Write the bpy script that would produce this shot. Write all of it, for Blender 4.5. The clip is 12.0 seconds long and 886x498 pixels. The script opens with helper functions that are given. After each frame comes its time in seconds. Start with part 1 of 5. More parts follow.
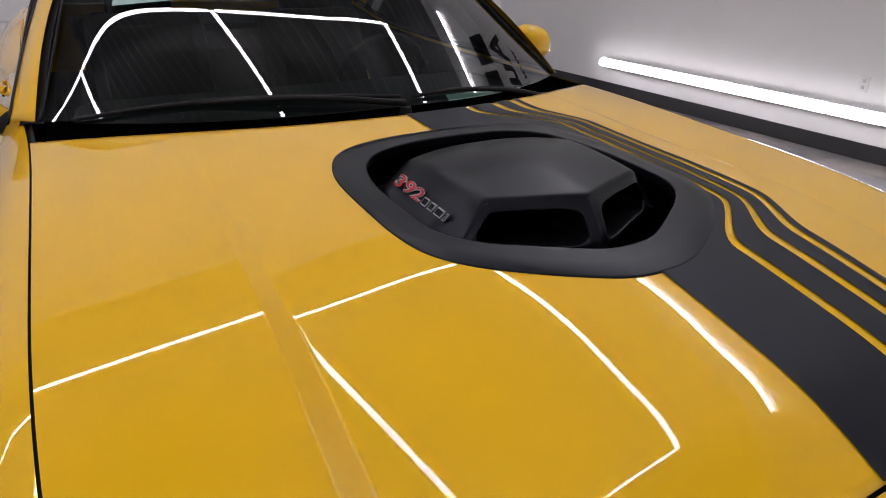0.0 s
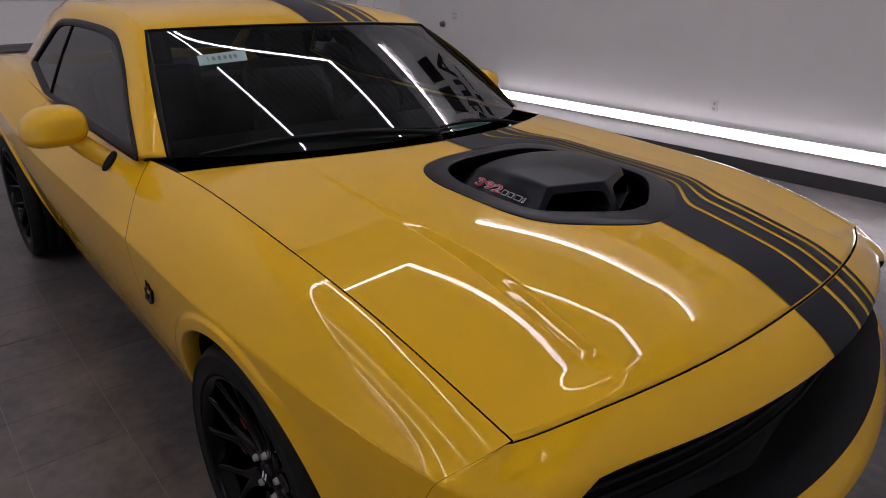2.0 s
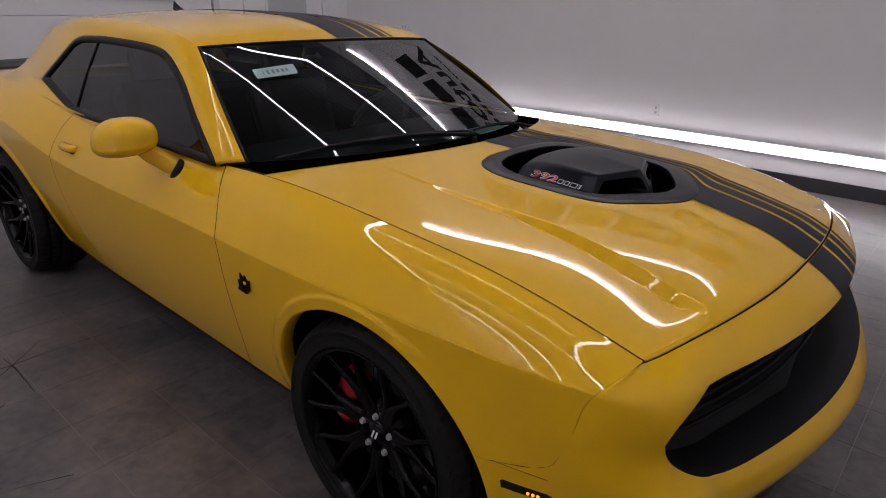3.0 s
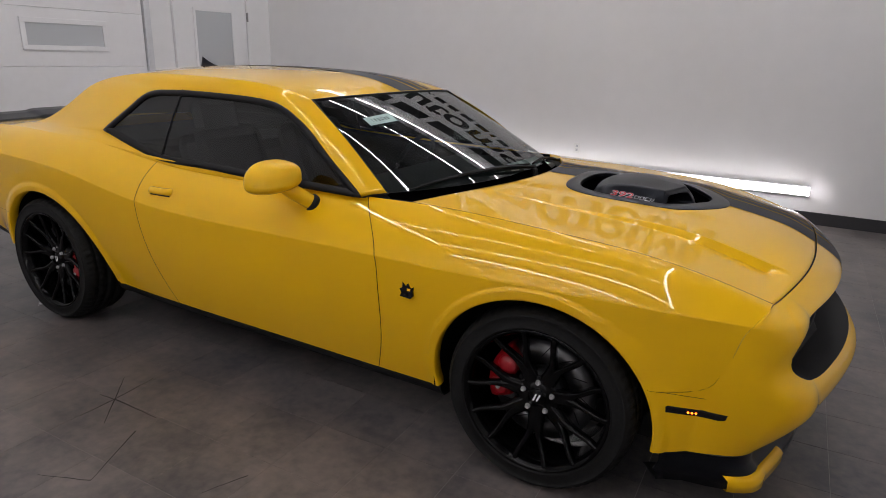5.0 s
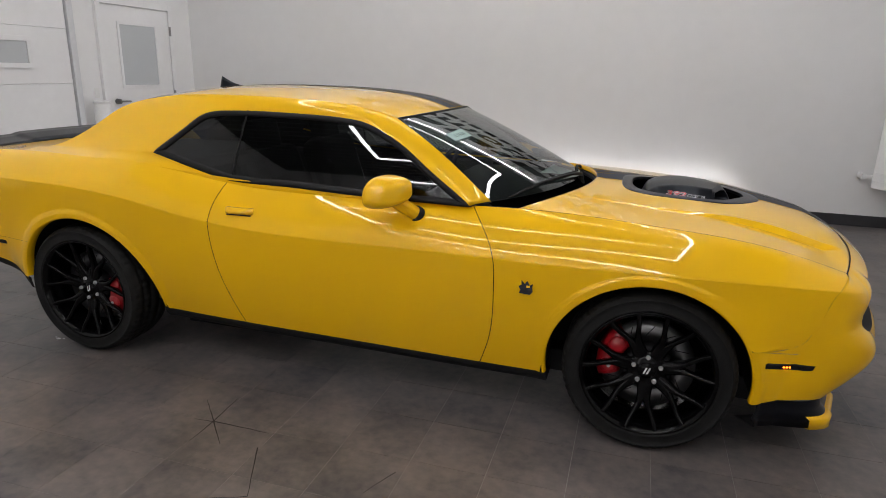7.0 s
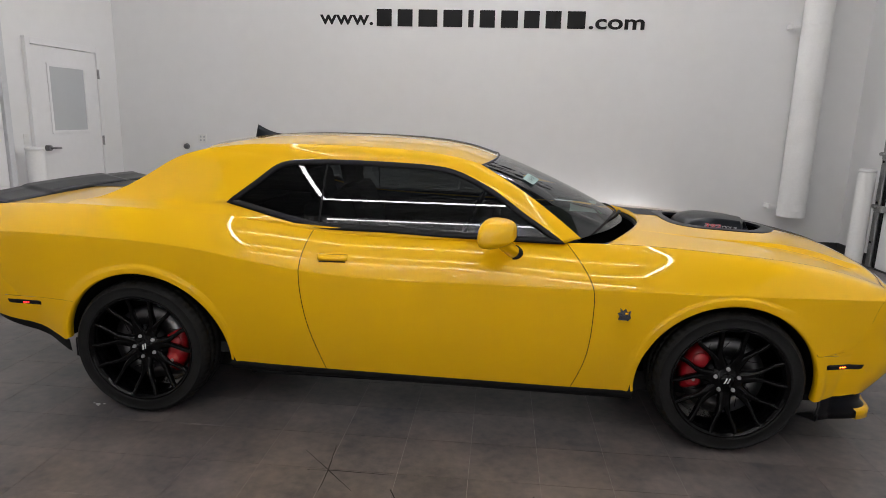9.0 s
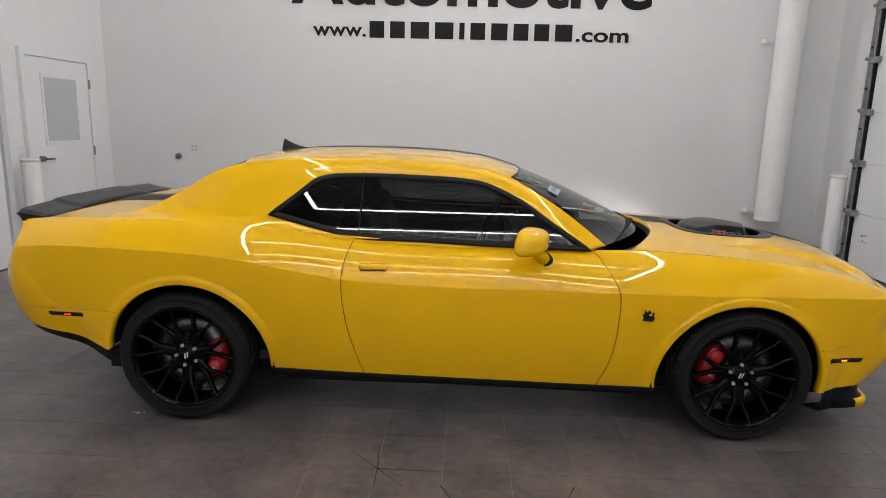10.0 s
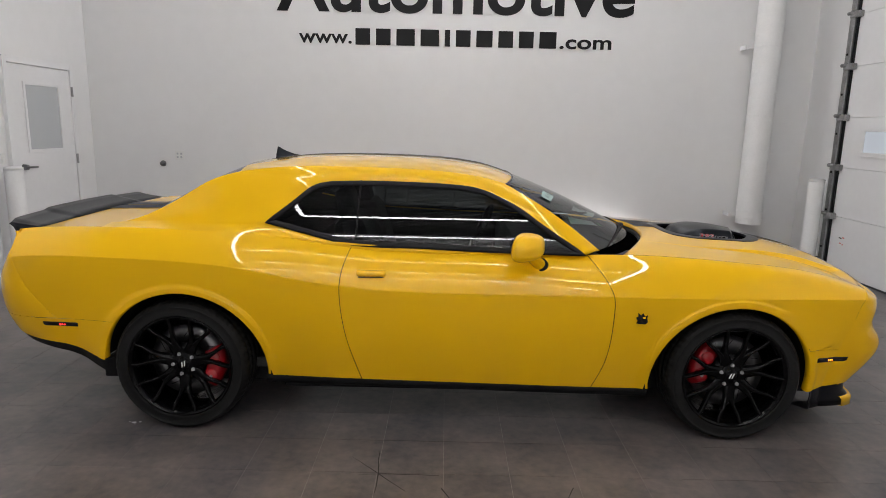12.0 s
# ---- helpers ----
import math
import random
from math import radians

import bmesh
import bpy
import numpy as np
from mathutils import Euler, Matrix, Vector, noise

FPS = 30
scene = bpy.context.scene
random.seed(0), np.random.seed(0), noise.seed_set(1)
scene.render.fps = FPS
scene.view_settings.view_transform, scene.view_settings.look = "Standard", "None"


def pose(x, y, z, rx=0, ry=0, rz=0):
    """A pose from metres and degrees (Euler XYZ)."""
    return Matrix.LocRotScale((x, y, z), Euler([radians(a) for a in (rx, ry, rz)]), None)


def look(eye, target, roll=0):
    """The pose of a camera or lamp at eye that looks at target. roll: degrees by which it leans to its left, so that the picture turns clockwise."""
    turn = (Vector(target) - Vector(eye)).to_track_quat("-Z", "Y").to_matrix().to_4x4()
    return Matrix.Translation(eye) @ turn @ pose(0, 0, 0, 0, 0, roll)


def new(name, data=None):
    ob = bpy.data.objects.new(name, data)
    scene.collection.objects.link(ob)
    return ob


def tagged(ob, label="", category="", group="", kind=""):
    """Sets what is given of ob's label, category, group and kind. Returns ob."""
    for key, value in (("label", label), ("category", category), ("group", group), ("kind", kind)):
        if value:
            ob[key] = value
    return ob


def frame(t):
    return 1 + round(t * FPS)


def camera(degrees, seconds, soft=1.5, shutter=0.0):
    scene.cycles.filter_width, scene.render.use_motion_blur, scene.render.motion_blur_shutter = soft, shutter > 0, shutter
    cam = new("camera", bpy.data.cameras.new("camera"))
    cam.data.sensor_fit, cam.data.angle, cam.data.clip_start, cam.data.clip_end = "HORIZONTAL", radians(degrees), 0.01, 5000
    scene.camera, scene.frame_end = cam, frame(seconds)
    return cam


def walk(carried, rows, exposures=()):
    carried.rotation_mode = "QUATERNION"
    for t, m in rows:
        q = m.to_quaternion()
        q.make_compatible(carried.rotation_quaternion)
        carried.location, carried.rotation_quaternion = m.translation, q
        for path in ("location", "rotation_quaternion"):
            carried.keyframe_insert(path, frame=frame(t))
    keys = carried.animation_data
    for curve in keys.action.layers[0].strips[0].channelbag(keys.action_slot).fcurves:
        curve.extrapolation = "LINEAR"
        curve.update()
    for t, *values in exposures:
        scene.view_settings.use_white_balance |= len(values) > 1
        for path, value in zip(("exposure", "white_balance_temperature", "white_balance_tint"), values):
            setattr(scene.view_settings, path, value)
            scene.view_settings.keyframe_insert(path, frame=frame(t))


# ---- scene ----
cam = camera(70.2, 12.0, 0.9)
PATH = [
    (0, (2.478, -0.684, 1.38), (0.918, 0.232, 0.528), 1.0),
    (0.5, (2.533, -0.796, 1.429), (1.015, 0.185, 0.572), 1.1),
    (1, (2.59, -0.941, 1.482), (1.113, 0.101, 0.625), 1.2),
    (1.5, (2.679, -1.171, 1.52), (1.239, -0.049, 0.705), 1.3),
    (2, (2.685, -1.387, 1.489), (1.306, -0.153, 0.729), 1.2),
    (2.5, (2.61, -1.59, 1.468), (1.332, -0.245, 0.721), 1.3),
    (3, (2.586, -1.882, 1.509), (1.362, -0.477, 0.783), 1.2),
    (5, (2.137, -2.846, 1.544), (1.222, -1.167, 0.955), 1.6),
    (5.5, (1.949, -2.982, 1.53), (1.118, -1.257, 0.952), 1.5),
    (6, (1.749, -3.112, 1.538), (0.986, -1.354, 0.968), 1.3),
    (6.5, (1.536, -3.324, 1.557), (0.861, -1.525, 1.0), 1.4),
    (7, (1.331, -3.463, 1.563), (0.78, -1.619, 1.016), 1.4),
    (8.8, (0.405, -3.83, 1.592), (0.212, -1.886, 1.167), 1.5),
    (9, (0.332, -3.845, 1.582), (0.165, -1.896, 1.165), 1.5),
    (9.5, (0.136, -3.899, 1.6), (0.033, -1.944, 1.192), 1.5),
    (10, (-0.003, -4.042, 1.629), (-0.066, -2.083, 1.23), 1.4),
    (10.5, (-0.062, -4.129, 1.642), (-0.1, -2.169, 1.248), 1.3),
    (11, (-0.067, -4.078, 1.637), (-0.085, -2.117, 1.247), 1.3),
    (11.5, (-0.075, -4.047, 1.635), (-0.082, -2.085, 1.249), 1.3),
    (12, (-0.084, -4.083, 1.641), (-0.088, -2.12, 1.259), 1.2),
]
EXPOSURE = [(0, 0.62, 6350, 18), (0.5, 0.52, 6350, 19), (1.0, 0.34, 6350, 20), (1.6, 0.12, 6350, 22), (2.5, 0.02, 6350, 22), (3.2, 0.30, 6350, 20), (5.0, 0.72, 6450, 14), (6.0, 0.82, 6500, 11), (6.5, 0.82, 6500, 10), (7.0, 0.99, 6500, 10), (9.0, 1.02, 6500, 10), (12, 1.02, 6500, 10)]
walk(cam, [(t, look(eye, target, roll)) for t, eye, target, roll in PATH], EXPOSURE)

# ---------------------------------------------------------------- light
world = bpy.data.worlds.new("world")
scene.world = world
world.use_nodes = True
world.node_tree.nodes["Background"].inputs[0].default_value = (0.6, 0.65, 0.7, 1)
world.node_tree.nodes["Background"].inputs[1].default_value = 0.02


# ---------------------------------------------------------------- materials
def material(name, colour, rough=0.5, metal=0.0, coat=0.0, vary=0.0, scale=8.0, bump=0.0, bump_scale=60.0, spec=0.5, emit=0.0):
    """Principled surface with colour variation at two scales and fine relief."""
    m = bpy.data.materials.new(name)
    m.use_nodes = True
    n, l = m.node_tree.nodes, m.node_tree.links
    b = n["Principled BSDF"]
    b.inputs["Base Color"].default_value = (*colour, 1)
    b.inputs["Roughness"].default_value = rough
    b.inputs["Metallic"].default_value = metal
    b.inputs["Coat Weight"].default_value = coat
    b.inputs["Coat Roughness"].default_value = 0.02
    b.inputs["Coat IOR"].default_value = 1.39
    b.inputs["Specular IOR Level"].default_value = spec
    if emit:
        b.inputs["Emission Color"].default_value = (*colour, 1)
        b.inputs["Emission Strength"].default_value = emit
    where = n.new("ShaderNodeTexCoord")
    if vary:
        a, c = n.new("ShaderNodeTexNoise"), n.new("ShaderNodeTexNoise")
        a.inputs["Scale"].default_value, c.inputs["Scale"].default_value = scale, scale * 9
        a.inputs["Detail"].default_value, c.inputs["Detail"].default_value = 4, 6
        both = n.new("ShaderNodeMath")
        both.operation = "ADD"
        ramp = n.new("ShaderNodeMapRange")
        ramp.inputs[1].default_value, ramp.inputs[2].default_value = 0.7, 1.3
        ramp.inputs[3].default_value, ramp.inputs[4].default_value = 1 - vary, 1 + vary
        mix = n.new("ShaderNodeVectorMath")
        mix.operation = "SCALE"
        mix.inputs[0].default_value = colour
        for t in (a, c):
            l.new(where.outputs["Object"], t.inputs["Vector"])
        l.new(a.outputs[0], both.inputs[0])
        l.new(c.outputs[0], both.inputs[1])
        l.new(both.outputs[0], ramp.inputs[0])
        l.new(ramp.outputs[0], mix.inputs["Scale"])
        l.new(mix.outputs[0], b.inputs["Base Color"])
    if bump:
        t, k = n.new("ShaderNodeTexNoise"), n.new("ShaderNodeBump")
        t.inputs["Scale"].default_value, t.inputs["Detail"].default_value = bump_scale, 5
        k.inputs["Strength"].default_value, k.inputs["Distance"].default_value = bump, 0.01
        l.new(where.outputs["Object"], t.inputs["Vector"])
        l.new(t.outputs[0], k.inputs["Height"])
        l.new(k.outputs[0], b.inputs["Normal"])
    return m


def glass(name, tint, index=1.55):
    """Tinted pane: clear tinted body under a Fresnel gloss."""
    m = bpy.data.materials.new(name)
    m.use_nodes = True
    n, l = m.node_tree.nodes, m.node_tree.links
    n.remove(n["Principled BSDF"])
    clear, gloss, fres, mix = (n.new("ShaderNode" + k) for k in ("BsdfTransparent", "BsdfGlossy", "Fresnel", "MixShader"))
    clear.inputs[0].default_value = (*tint, 1)
    gloss.inputs["Roughness"].default_value = 0.0
    fres.inputs["IOR"].default_value = index
    l.new(fres.outputs[0], mix.inputs[0])
    l.new(clear.outputs[0], mix.inputs[1])
    l.new(gloss.outputs[0], mix.inputs[2])
    l.new(mix.outputs[0], n["Material Output"].inputs[0])
    return m


YELLOW = material("yellow_paint", (0.88, 0.494, 0.003), rough=0.4, coat=1.0, spec=0.1)
STRIPE = material("satin_black_vinyl", (0.010, 0.0105, 0.0145), rough=0.45, spec=0.24)
SATIN = material("satin_black_plastic", (0.0030, 0.0032, 0.0045), rough=0.30, spec=0.30, bump=0.02, bump_scale=400)
BLACK = material("black_plastic", (0.008, 0.008, 0.009), rough=0.6, vary=0.2, spec=0.2)
for m_ in (SATIN, STRIPE):
    m_.node_tree.nodes["Principled BSDF"].inputs["Specular Tint"].default_value = (0.78, 0.85, 1.0, 1)
# near-black, no gloss: the shade of deep scoop parts is put into the colour
WELL_SHADE = material("well_shade_black", (0.0012, 0.0012, 0.0014), rough=0.8, spec=0.0)
SEAL = material("black_window_seal", (0.006, 0.006, 0.007), rough=0.42, spec=0.2)
TRIM = material("gloss_black_trim", (0.006, 0.006, 0.007), rough=0.15)
RUBBER = material("tyre_rubber", (0.011, 0.011, 0.011), rough=0.6, spec=0.14, vary=0.25, scale=14, bump=0.1, bump_scale=180)
RIM = material("gloss_black_wheel", (0.002, 0.002, 0.0023), rough=0.12, spec=0.16)
STEEL = material("bare_steel", (0.19, 0.19, 0.195), rough=0.42, metal=1.0, vary=0.15, scale=30)
CHROME = material("chrome", (0.75, 0.75, 0.77), rough=0.12, metal=1.0)
SILVER = material("badge_silver", (0.45, 0.45, 0.47), rough=0.35, metal=0.8)
BLACKCHROME = material("black_chrome", (0.022, 0.022, 0.025), rough=0.15, metal=1.0)
NUT = material("dark_chrome_lug_nut", (0.55, 0.55, 0.56), rough=0.22, metal=0.5)
RED = material("red_caliper", (0.31, 0.005, 0.010), rough=0.3, coat=0.5)
BADGE_RED = material("badge_red", (0.6, 0.02, 0.03), rough=0.3)
AMBER = material("amber_lamp", (1.0, 0.16, 0.01), rough=0.2, emit=3.0)
REDLAMP = material("red_lamp", (1.0, 0.02, 0.02), rough=0.2, emit=3.0)
DARK = material("cabin_dark", (0.015, 0.015, 0.016), rough=0.7, vary=0.2)
WINDSHIELD = glass("windshield_glass", (0.5, 0.62, 0.6), 1.85)
TINTED = glass("tinted_glass", (0.17, 0.185, 0.185))
WALL = material("white_wall_paint", (0.72, 0.72, 0.725), rough=0.55, vary=0.02, scale=0.7, bump=0.05, bump_scale=220)
CEILING = material("dark_ribbed_metal", (0.10, 0.104, 0.11), rough=0.5, vary=0.1, scale=2)
# paler than the deck: the ribs' lit edges are put into this colour
RIB_LIT = material("lit_edge_rib", (0.20, 0.20, 0.21), rough=0.5, metal=0.4, vary=0.2, scale=3)
BASE = material("charcoal_vinyl_base", (0.03, 0.03, 0.034), rough=0.45, vary=0.1)
DOORPAINT = material("white_door_paint", (0.72, 0.72, 0.73), rough=0.4, vary=0.02, scale=1.5)
PLATE = material("ivory_plate", (0.69, 0.69, 0.68), rough=0.35)
FROST = material("grey_door_glass", (0.47, 0.49, 0.51), rough=0.15)
GREYMETAL = material("galvanised_track", (0.30, 0.30, 0.30), rough=0.45, metal=0.8, vary=0.25, scale=12)
INK = material("black_sign_letters", (0.007, 0.007, 0.008), rough=0.5, spec=0.2)
WHITEPIPE = material("white_insulated_pipe", (0.74, 0.74, 0.74), rough=0.6, vary=0.03, scale=5, bump=0.25, bump_scale=25)
TUBE = material("lit_tube", (1.0, 0.98, 0.97), rough=0.3, emit=14.8)
LOWTUBE = material("lit_wall_tube_and_fill", (1.0, 0.98, 0.97), rough=0.3, emit=8.5)
GROUT = material("pale_worn_grout", (0.24, 0.225, 0.215), rough=0.6, vary=0.3, scale=3)


# ---------------------------------------------------------------- mesh helpers
def spline(*pairs):
    """Natural cubic curve through (x, value) pairs; straight beyond its ends."""
    xs, ys = (np.array(v, float) for v in zip(*sorted(pairs)))
    n, h = len(xs), np.diff(xs)
    a, r = np.zeros((n, n)), np.zeros(n)
    a[0, 0] = a[-1, -1] = 1
    for i in range(1, n - 1):
        a[i, i - 1:i + 2] = h[i - 1], 2 * (h[i - 1] + h[i]), h[i]
        r[i] = 3 * ((ys[i + 1] - ys[i]) / h[i] - (ys[i] - ys[i - 1]) / h[i - 1])
    c = np.linalg.solve(a, r)
    b = np.diff(ys) / h - h * (2 * c[:-1] + c[1:]) / 3
    d = np.diff(c) / (3 * h)
    last = b[-1] + 2 * c[-2] * h[-1] + 3 * d[-1] * h[-1] ** 2

    def at(x):
        x = np.asarray(x, float)
        k = np.clip(np.searchsorted(xs, x) - 1, 0, n - 2)
        t = x - xs[k]
        y = ys[k] + b[k] * t + c[k] * t * t + d[k] * t ** 3
        y = np.where(x < xs[0], ys[0] + b[0] * (x - xs[0]), y)
        return np.where(x > xs[-1], ys[-1] + last * (x - xs[-1]), y)
    return at


def smooth(t):
    t = np.clip(t, 0, 1)
    return t * t * (3 - 2 * t)


def grid_mesh(name, p, flip=False, closed_u=False, closed_v=False, keep=None):
    """A smooth quad sheet from an array (m, n, 3)."""
    m, n = p.shape[:2]
    faces = []
    for i in range(m if closed_u else m - 1):
        for j in range(n if closed_v else n - 1):
            a, b = i * n + j, i * n + (j + 1) % n
            c, d = ((i + 1) % m) * n + (j + 1) % n, ((i + 1) % m) * n + j
            if keep is None or keep(p[i, j], p[(i + 1) % m, (j + 1) % n]):
                faces.append((a, d, c, b) if flip else (a, b, c, d))
    me = bpy.data.meshes.new(name)
    me.from_pydata(p.reshape(-1, 3).tolist(), [], faces)
    me.shade_smooth()
    return me


def bm_mesh(name, bm, smooth_shade=False):
    me = bpy.data.meshes.new(name)
    bm.to_mesh(me)
    bm.free()
    if smooth_shade:
        me.shade_smooth()
    return me


def part(name, me, mat, parent=None, label=""):
    """One mesh object, under its thing or part."""
    if isinstance(me, bmesh.types.BMesh):
        me = bm_mesh(name, me)
    ob = new(name, me)
    if not me.materials:
        me.materials.append(mat)
    if parent is not None:
        ob.parent = parent
    return tagged(ob, label)


def merge(name, meshes, weld=0.0):
    bm = bmesh.new()
    for me in meshes:
        bm.from_mesh(me)
    if weld:
        bmesh.ops.remove_doubles(bm, verts=bm.verts, dist=weld)
    out = bpy.data.meshes.new(name)
    bm.to_mesh(out)
    bm.free()
    return out


def box(x0, x1, y0, y1, z0, z1, bevel=0.0, bm=None):
    bm = bm or bmesh.new()
    r = bmesh.ops.create_cube(bm, size=1)
    bmesh.ops.scale(bm, vec=(x1 - x0, y1 - y0, z1 - z0), verts=r["verts"])
    bmesh.ops.translate(bm, vec=((x0 + x1) / 2, (y0 + y1) / 2, (z0 + z1) / 2), verts=r["verts"])
    if bevel:
        edges = list({e for v in r["verts"] for e in v.link_edges})
        bmesh.ops.bevel(bm, geom=edges, offset=bevel, segments=2, affect="EDGES", profile=0.5)
    return bm


def tube(name, path, radius, sides=10, closed=False):
    """A round bar along a list of points; radius a number or one for each point."""
    p = np.array(path, float)
    t = np.gradient(p, axis=0)
    if closed:
        t = np.roll(p, -1, 0) - np.roll(p, 1, 0)
    t /= np.linalg.norm(t, axis=1)[:, None] + 1e-9
    up = np.where(np.abs(t[:, 2:3]) > 0.9, [[1.0, 0, 0]], [[0, 0, 1.0]])
    a = np.cross(t, up)
    a /= np.linalg.norm(a, axis=1)[:, None] + 1e-9
    b = np.cross(t, a)
    r = np.broadcast_to(np.asarray(radius, float), (len(p),))[:, None, None]
    w = np.linspace(0, 2 * np.pi, sides, endpoint=False)[None, :, None]
    ring = p[:, None] + r * (np.cos(w) * a[:, None] + np.sin(w) * b[:, None])
    if not closed:
        ring = np.concatenate([p[:1, None] + 0 * ring[:1], ring, p[-1:, None] + 0 * ring[-1:]])
    return grid_mesh(name, ring, closed_u=closed, closed_v=True)


def mirror(p):
    return p * np.array([1, -1, 1])


def facing(me, way):
    """Turns the sheet so that its faces look along way."""
    if sum((f.normal * f.area for f in me.polygons), Vector()).dot(Vector(way)) < 0:
        me.flip_normals()
    return me


def both_sides(name, p, mat, parent, label="", flip=False):
    """The same sheet on the right side (as given) and the left."""
    return [part(name, grid_mesh(name, p, flip), mat, parent, label), part(name, grid_mesh(name, mirror(p), not flip), mat, parent, label)]


# ---------------------------------------------------------------- the room
X0, X1, Y0, Y1, TOP = -4.79, 4.64, -7.0, 4.40, 5.6


def structure(name, me, mat, label="", category="wall"):
    ob = part(name, me, mat)
    return tagged(ob, label, category, kind="structure")


structure("wall_north", box(X0 - 0.2, X1 + 0.2, Y1, Y1 + 0.2, -0.1, TOP), WALL, "smooth white painted showroom wall with black sign", "wall")
structure("wall_south", box(X0 - 0.2, X1 + 0.2, Y0 - 0.2, Y0, -0.1, TOP), WALL, "plain white painted wall", "wall")
structure("wall_west", box(X0 - 0.2, X0, Y0, Y1, -0.1, TOP), WALL, "white painted end wall with a door", "wall")
structure("wall_east", box(X1, X1 + 0.2, Y0, Y1, -0.1, TOP), WALL, "white painted end wall with a large sectional door", "wall")
structure("floor", box(X0 - 0.2, X1 + 0.2, Y0 - 0.2, Y1 + 0.2, -0.1, -0.0012), GROUT, "dark grey tiled showroom floor", "floor")
ceil_bm = box(X0 - 0.2, X1 + 0.2, Y0 - 0.2, Y1 + 0.2, TOP, TOP + 0.1)
deck_faces = len(ceil_bm.faces)
for k in range(70):
    y = Y0 + 0.1 + k * 0.2
    if y < Y1 - 0.1:
        box(X0, X1, y - 0.012, y + 0.012, TOP - 0.04, TOP + 0.001, 0.0, ceil_bm)
ceil_me = bm_mesh("ceiling", ceil_bm)
for f in ceil_me.polygons:
    f.material_index = int(f.index >= deck_faces)
ceil_me.materials.append(CEILING)
ceil_me.materials.append(RIB_LIT)
structure("ceiling", ceil_me, CEILING, "dark ribbed metal ceiling deck", "ceiling")
for x0, x1, y0, y1 in ((X0, X1, Y1 - 0.012, Y1), (X1 - 0.012, X1, 3.72, Y1 - 0.012), (X0, X0 + 0.012, 4.01, Y1 - 0.012)):
    structure("baseboard", box(x0, x1, y0, y1, 0, 0.125, 0.003), BASE, "charcoal vinyl cove base along the wall", "baseboard")

# ceiling tubes: a framed field over the car and single rows beside it
TUBE_Z, TX0, TX1 = 5.1, -2.22, 2.30


def ceiling_tube(a, b):
    """A lit tube on a slim dark channel hung from the ceiling."""
    a, b = Vector(a), Vector(b)
    ob = part("tube_light", tube("tube_light", [a, b], 0.032, 12), TUBE)
    tagged(ob, "long bright white tube light under the dark ceiling", "tube light", "ceiling tubes")
    d = (b - a).normalized()
    side = Vector((0, 0, 1)).cross(d) * 0.02
    lo, hi = a + Vector((0, 0, 0.035)), b + Vector((0, 0, 0.035))
    bm = bmesh.new()
    vs = [bm.verts.new(p + s_ * side + Vector((0, 0, h))) for p in (lo, hi) for s_ in (-1, 1) for h in (0, 0.03)]
    bmesh.ops.convex_hull(bm, input=vs)
    part("channel", bm, BASE, ob)
    for p in (a.lerp(b, 0.1), a.lerp(b, 0.9)):
        part("hanger", tube("hanger", [p + Vector((0, 0, 0.06)), Vector((p.x, p.y, TOP))], 0.004, 6), BASE, ob)
    return ob


for y, x0, x1 in ((4.35, -3.2, 2.7), (2.65, TX0, TX1), (0.1, TX0, TX1), (-3.1, TX0, TX1), (-5.15, TX0, TX1), (-6.5, -2.45, 2.4)):
    ceiling_tube((x0, y, TUBE_Z), ((x0 + x1) / 2 - 0.012, y, TUBE_Z))
    ceiling_tube(((x0 + x1) / 2 + 0.012, y, TUBE_Z), (x1, y, TUBE_Z))
for x in (TX0, TX1):
    for y0, y1 in ((2.60, 0.15), (0.05, -3.05), (-3.15, -5.1)):
        ceiling_tube((x, y0, TUBE_Z), (x, y1, TUBE_Z))

# wall tubes: half-round lens on a white back plate; the south pair is added, unseen fill light
for face, way in ((Y1, -1), (Y0, 1)):
    for x0, x1 in ((-2.75, -0.246), (-0.232, 2.36)):
        a = np.linspace(-math.pi / 2, math.pi / 2, 13)
        p = np.stack([np.stack([0 * a + x, face + way * (0.055 + 0.046 * np.cos(a)), 0.335 + 0.042 * np.sin(a)], 1) for x in (x0, x1)])
        lens_bm = bmesh.new()
        lens_bm.from_mesh(facing(grid_mesh("wall_tube_and_fill", p), (0, way, 0)))
        bmesh.ops.holes_fill(lens_bm, edges=lens_bm.edges)
        ob = part("wall_tube_and_fill", bm_mesh("wall_tube_and_fill", lens_bm), LOWTUBE)
        tagged(ob, "long glowing white tube low on the white wall, real to the north, added fill to the south", "tube light", "wall tubes")
        lo_y, hi_y = sorted((face, face + way * 0.055))
        part("back_plate", box(x0, x1, lo_y, hi_y, 0.287, 0.383, 0.004), DOORPAINT, ob)
        if x0 < -1:
            q = np.stack([np.stack([0 * a + x, face + way * (0.053 + 0.050 * np.cos(a)), 0.335 + 0.046 * np.sin(a)], 1) for x in (x1 + 0.001, x1 + 0.013)])
            part("joint_ring", facing(grid_mesh("joint_ring", q), (0, way, 0)), GREYMETAL, ob)


# ---------------------------------------------------------------- the car
car = tagged(new("coupe_car"), "bright yellow two-door coupe with black stripes, wheels and hood scoop", "car")

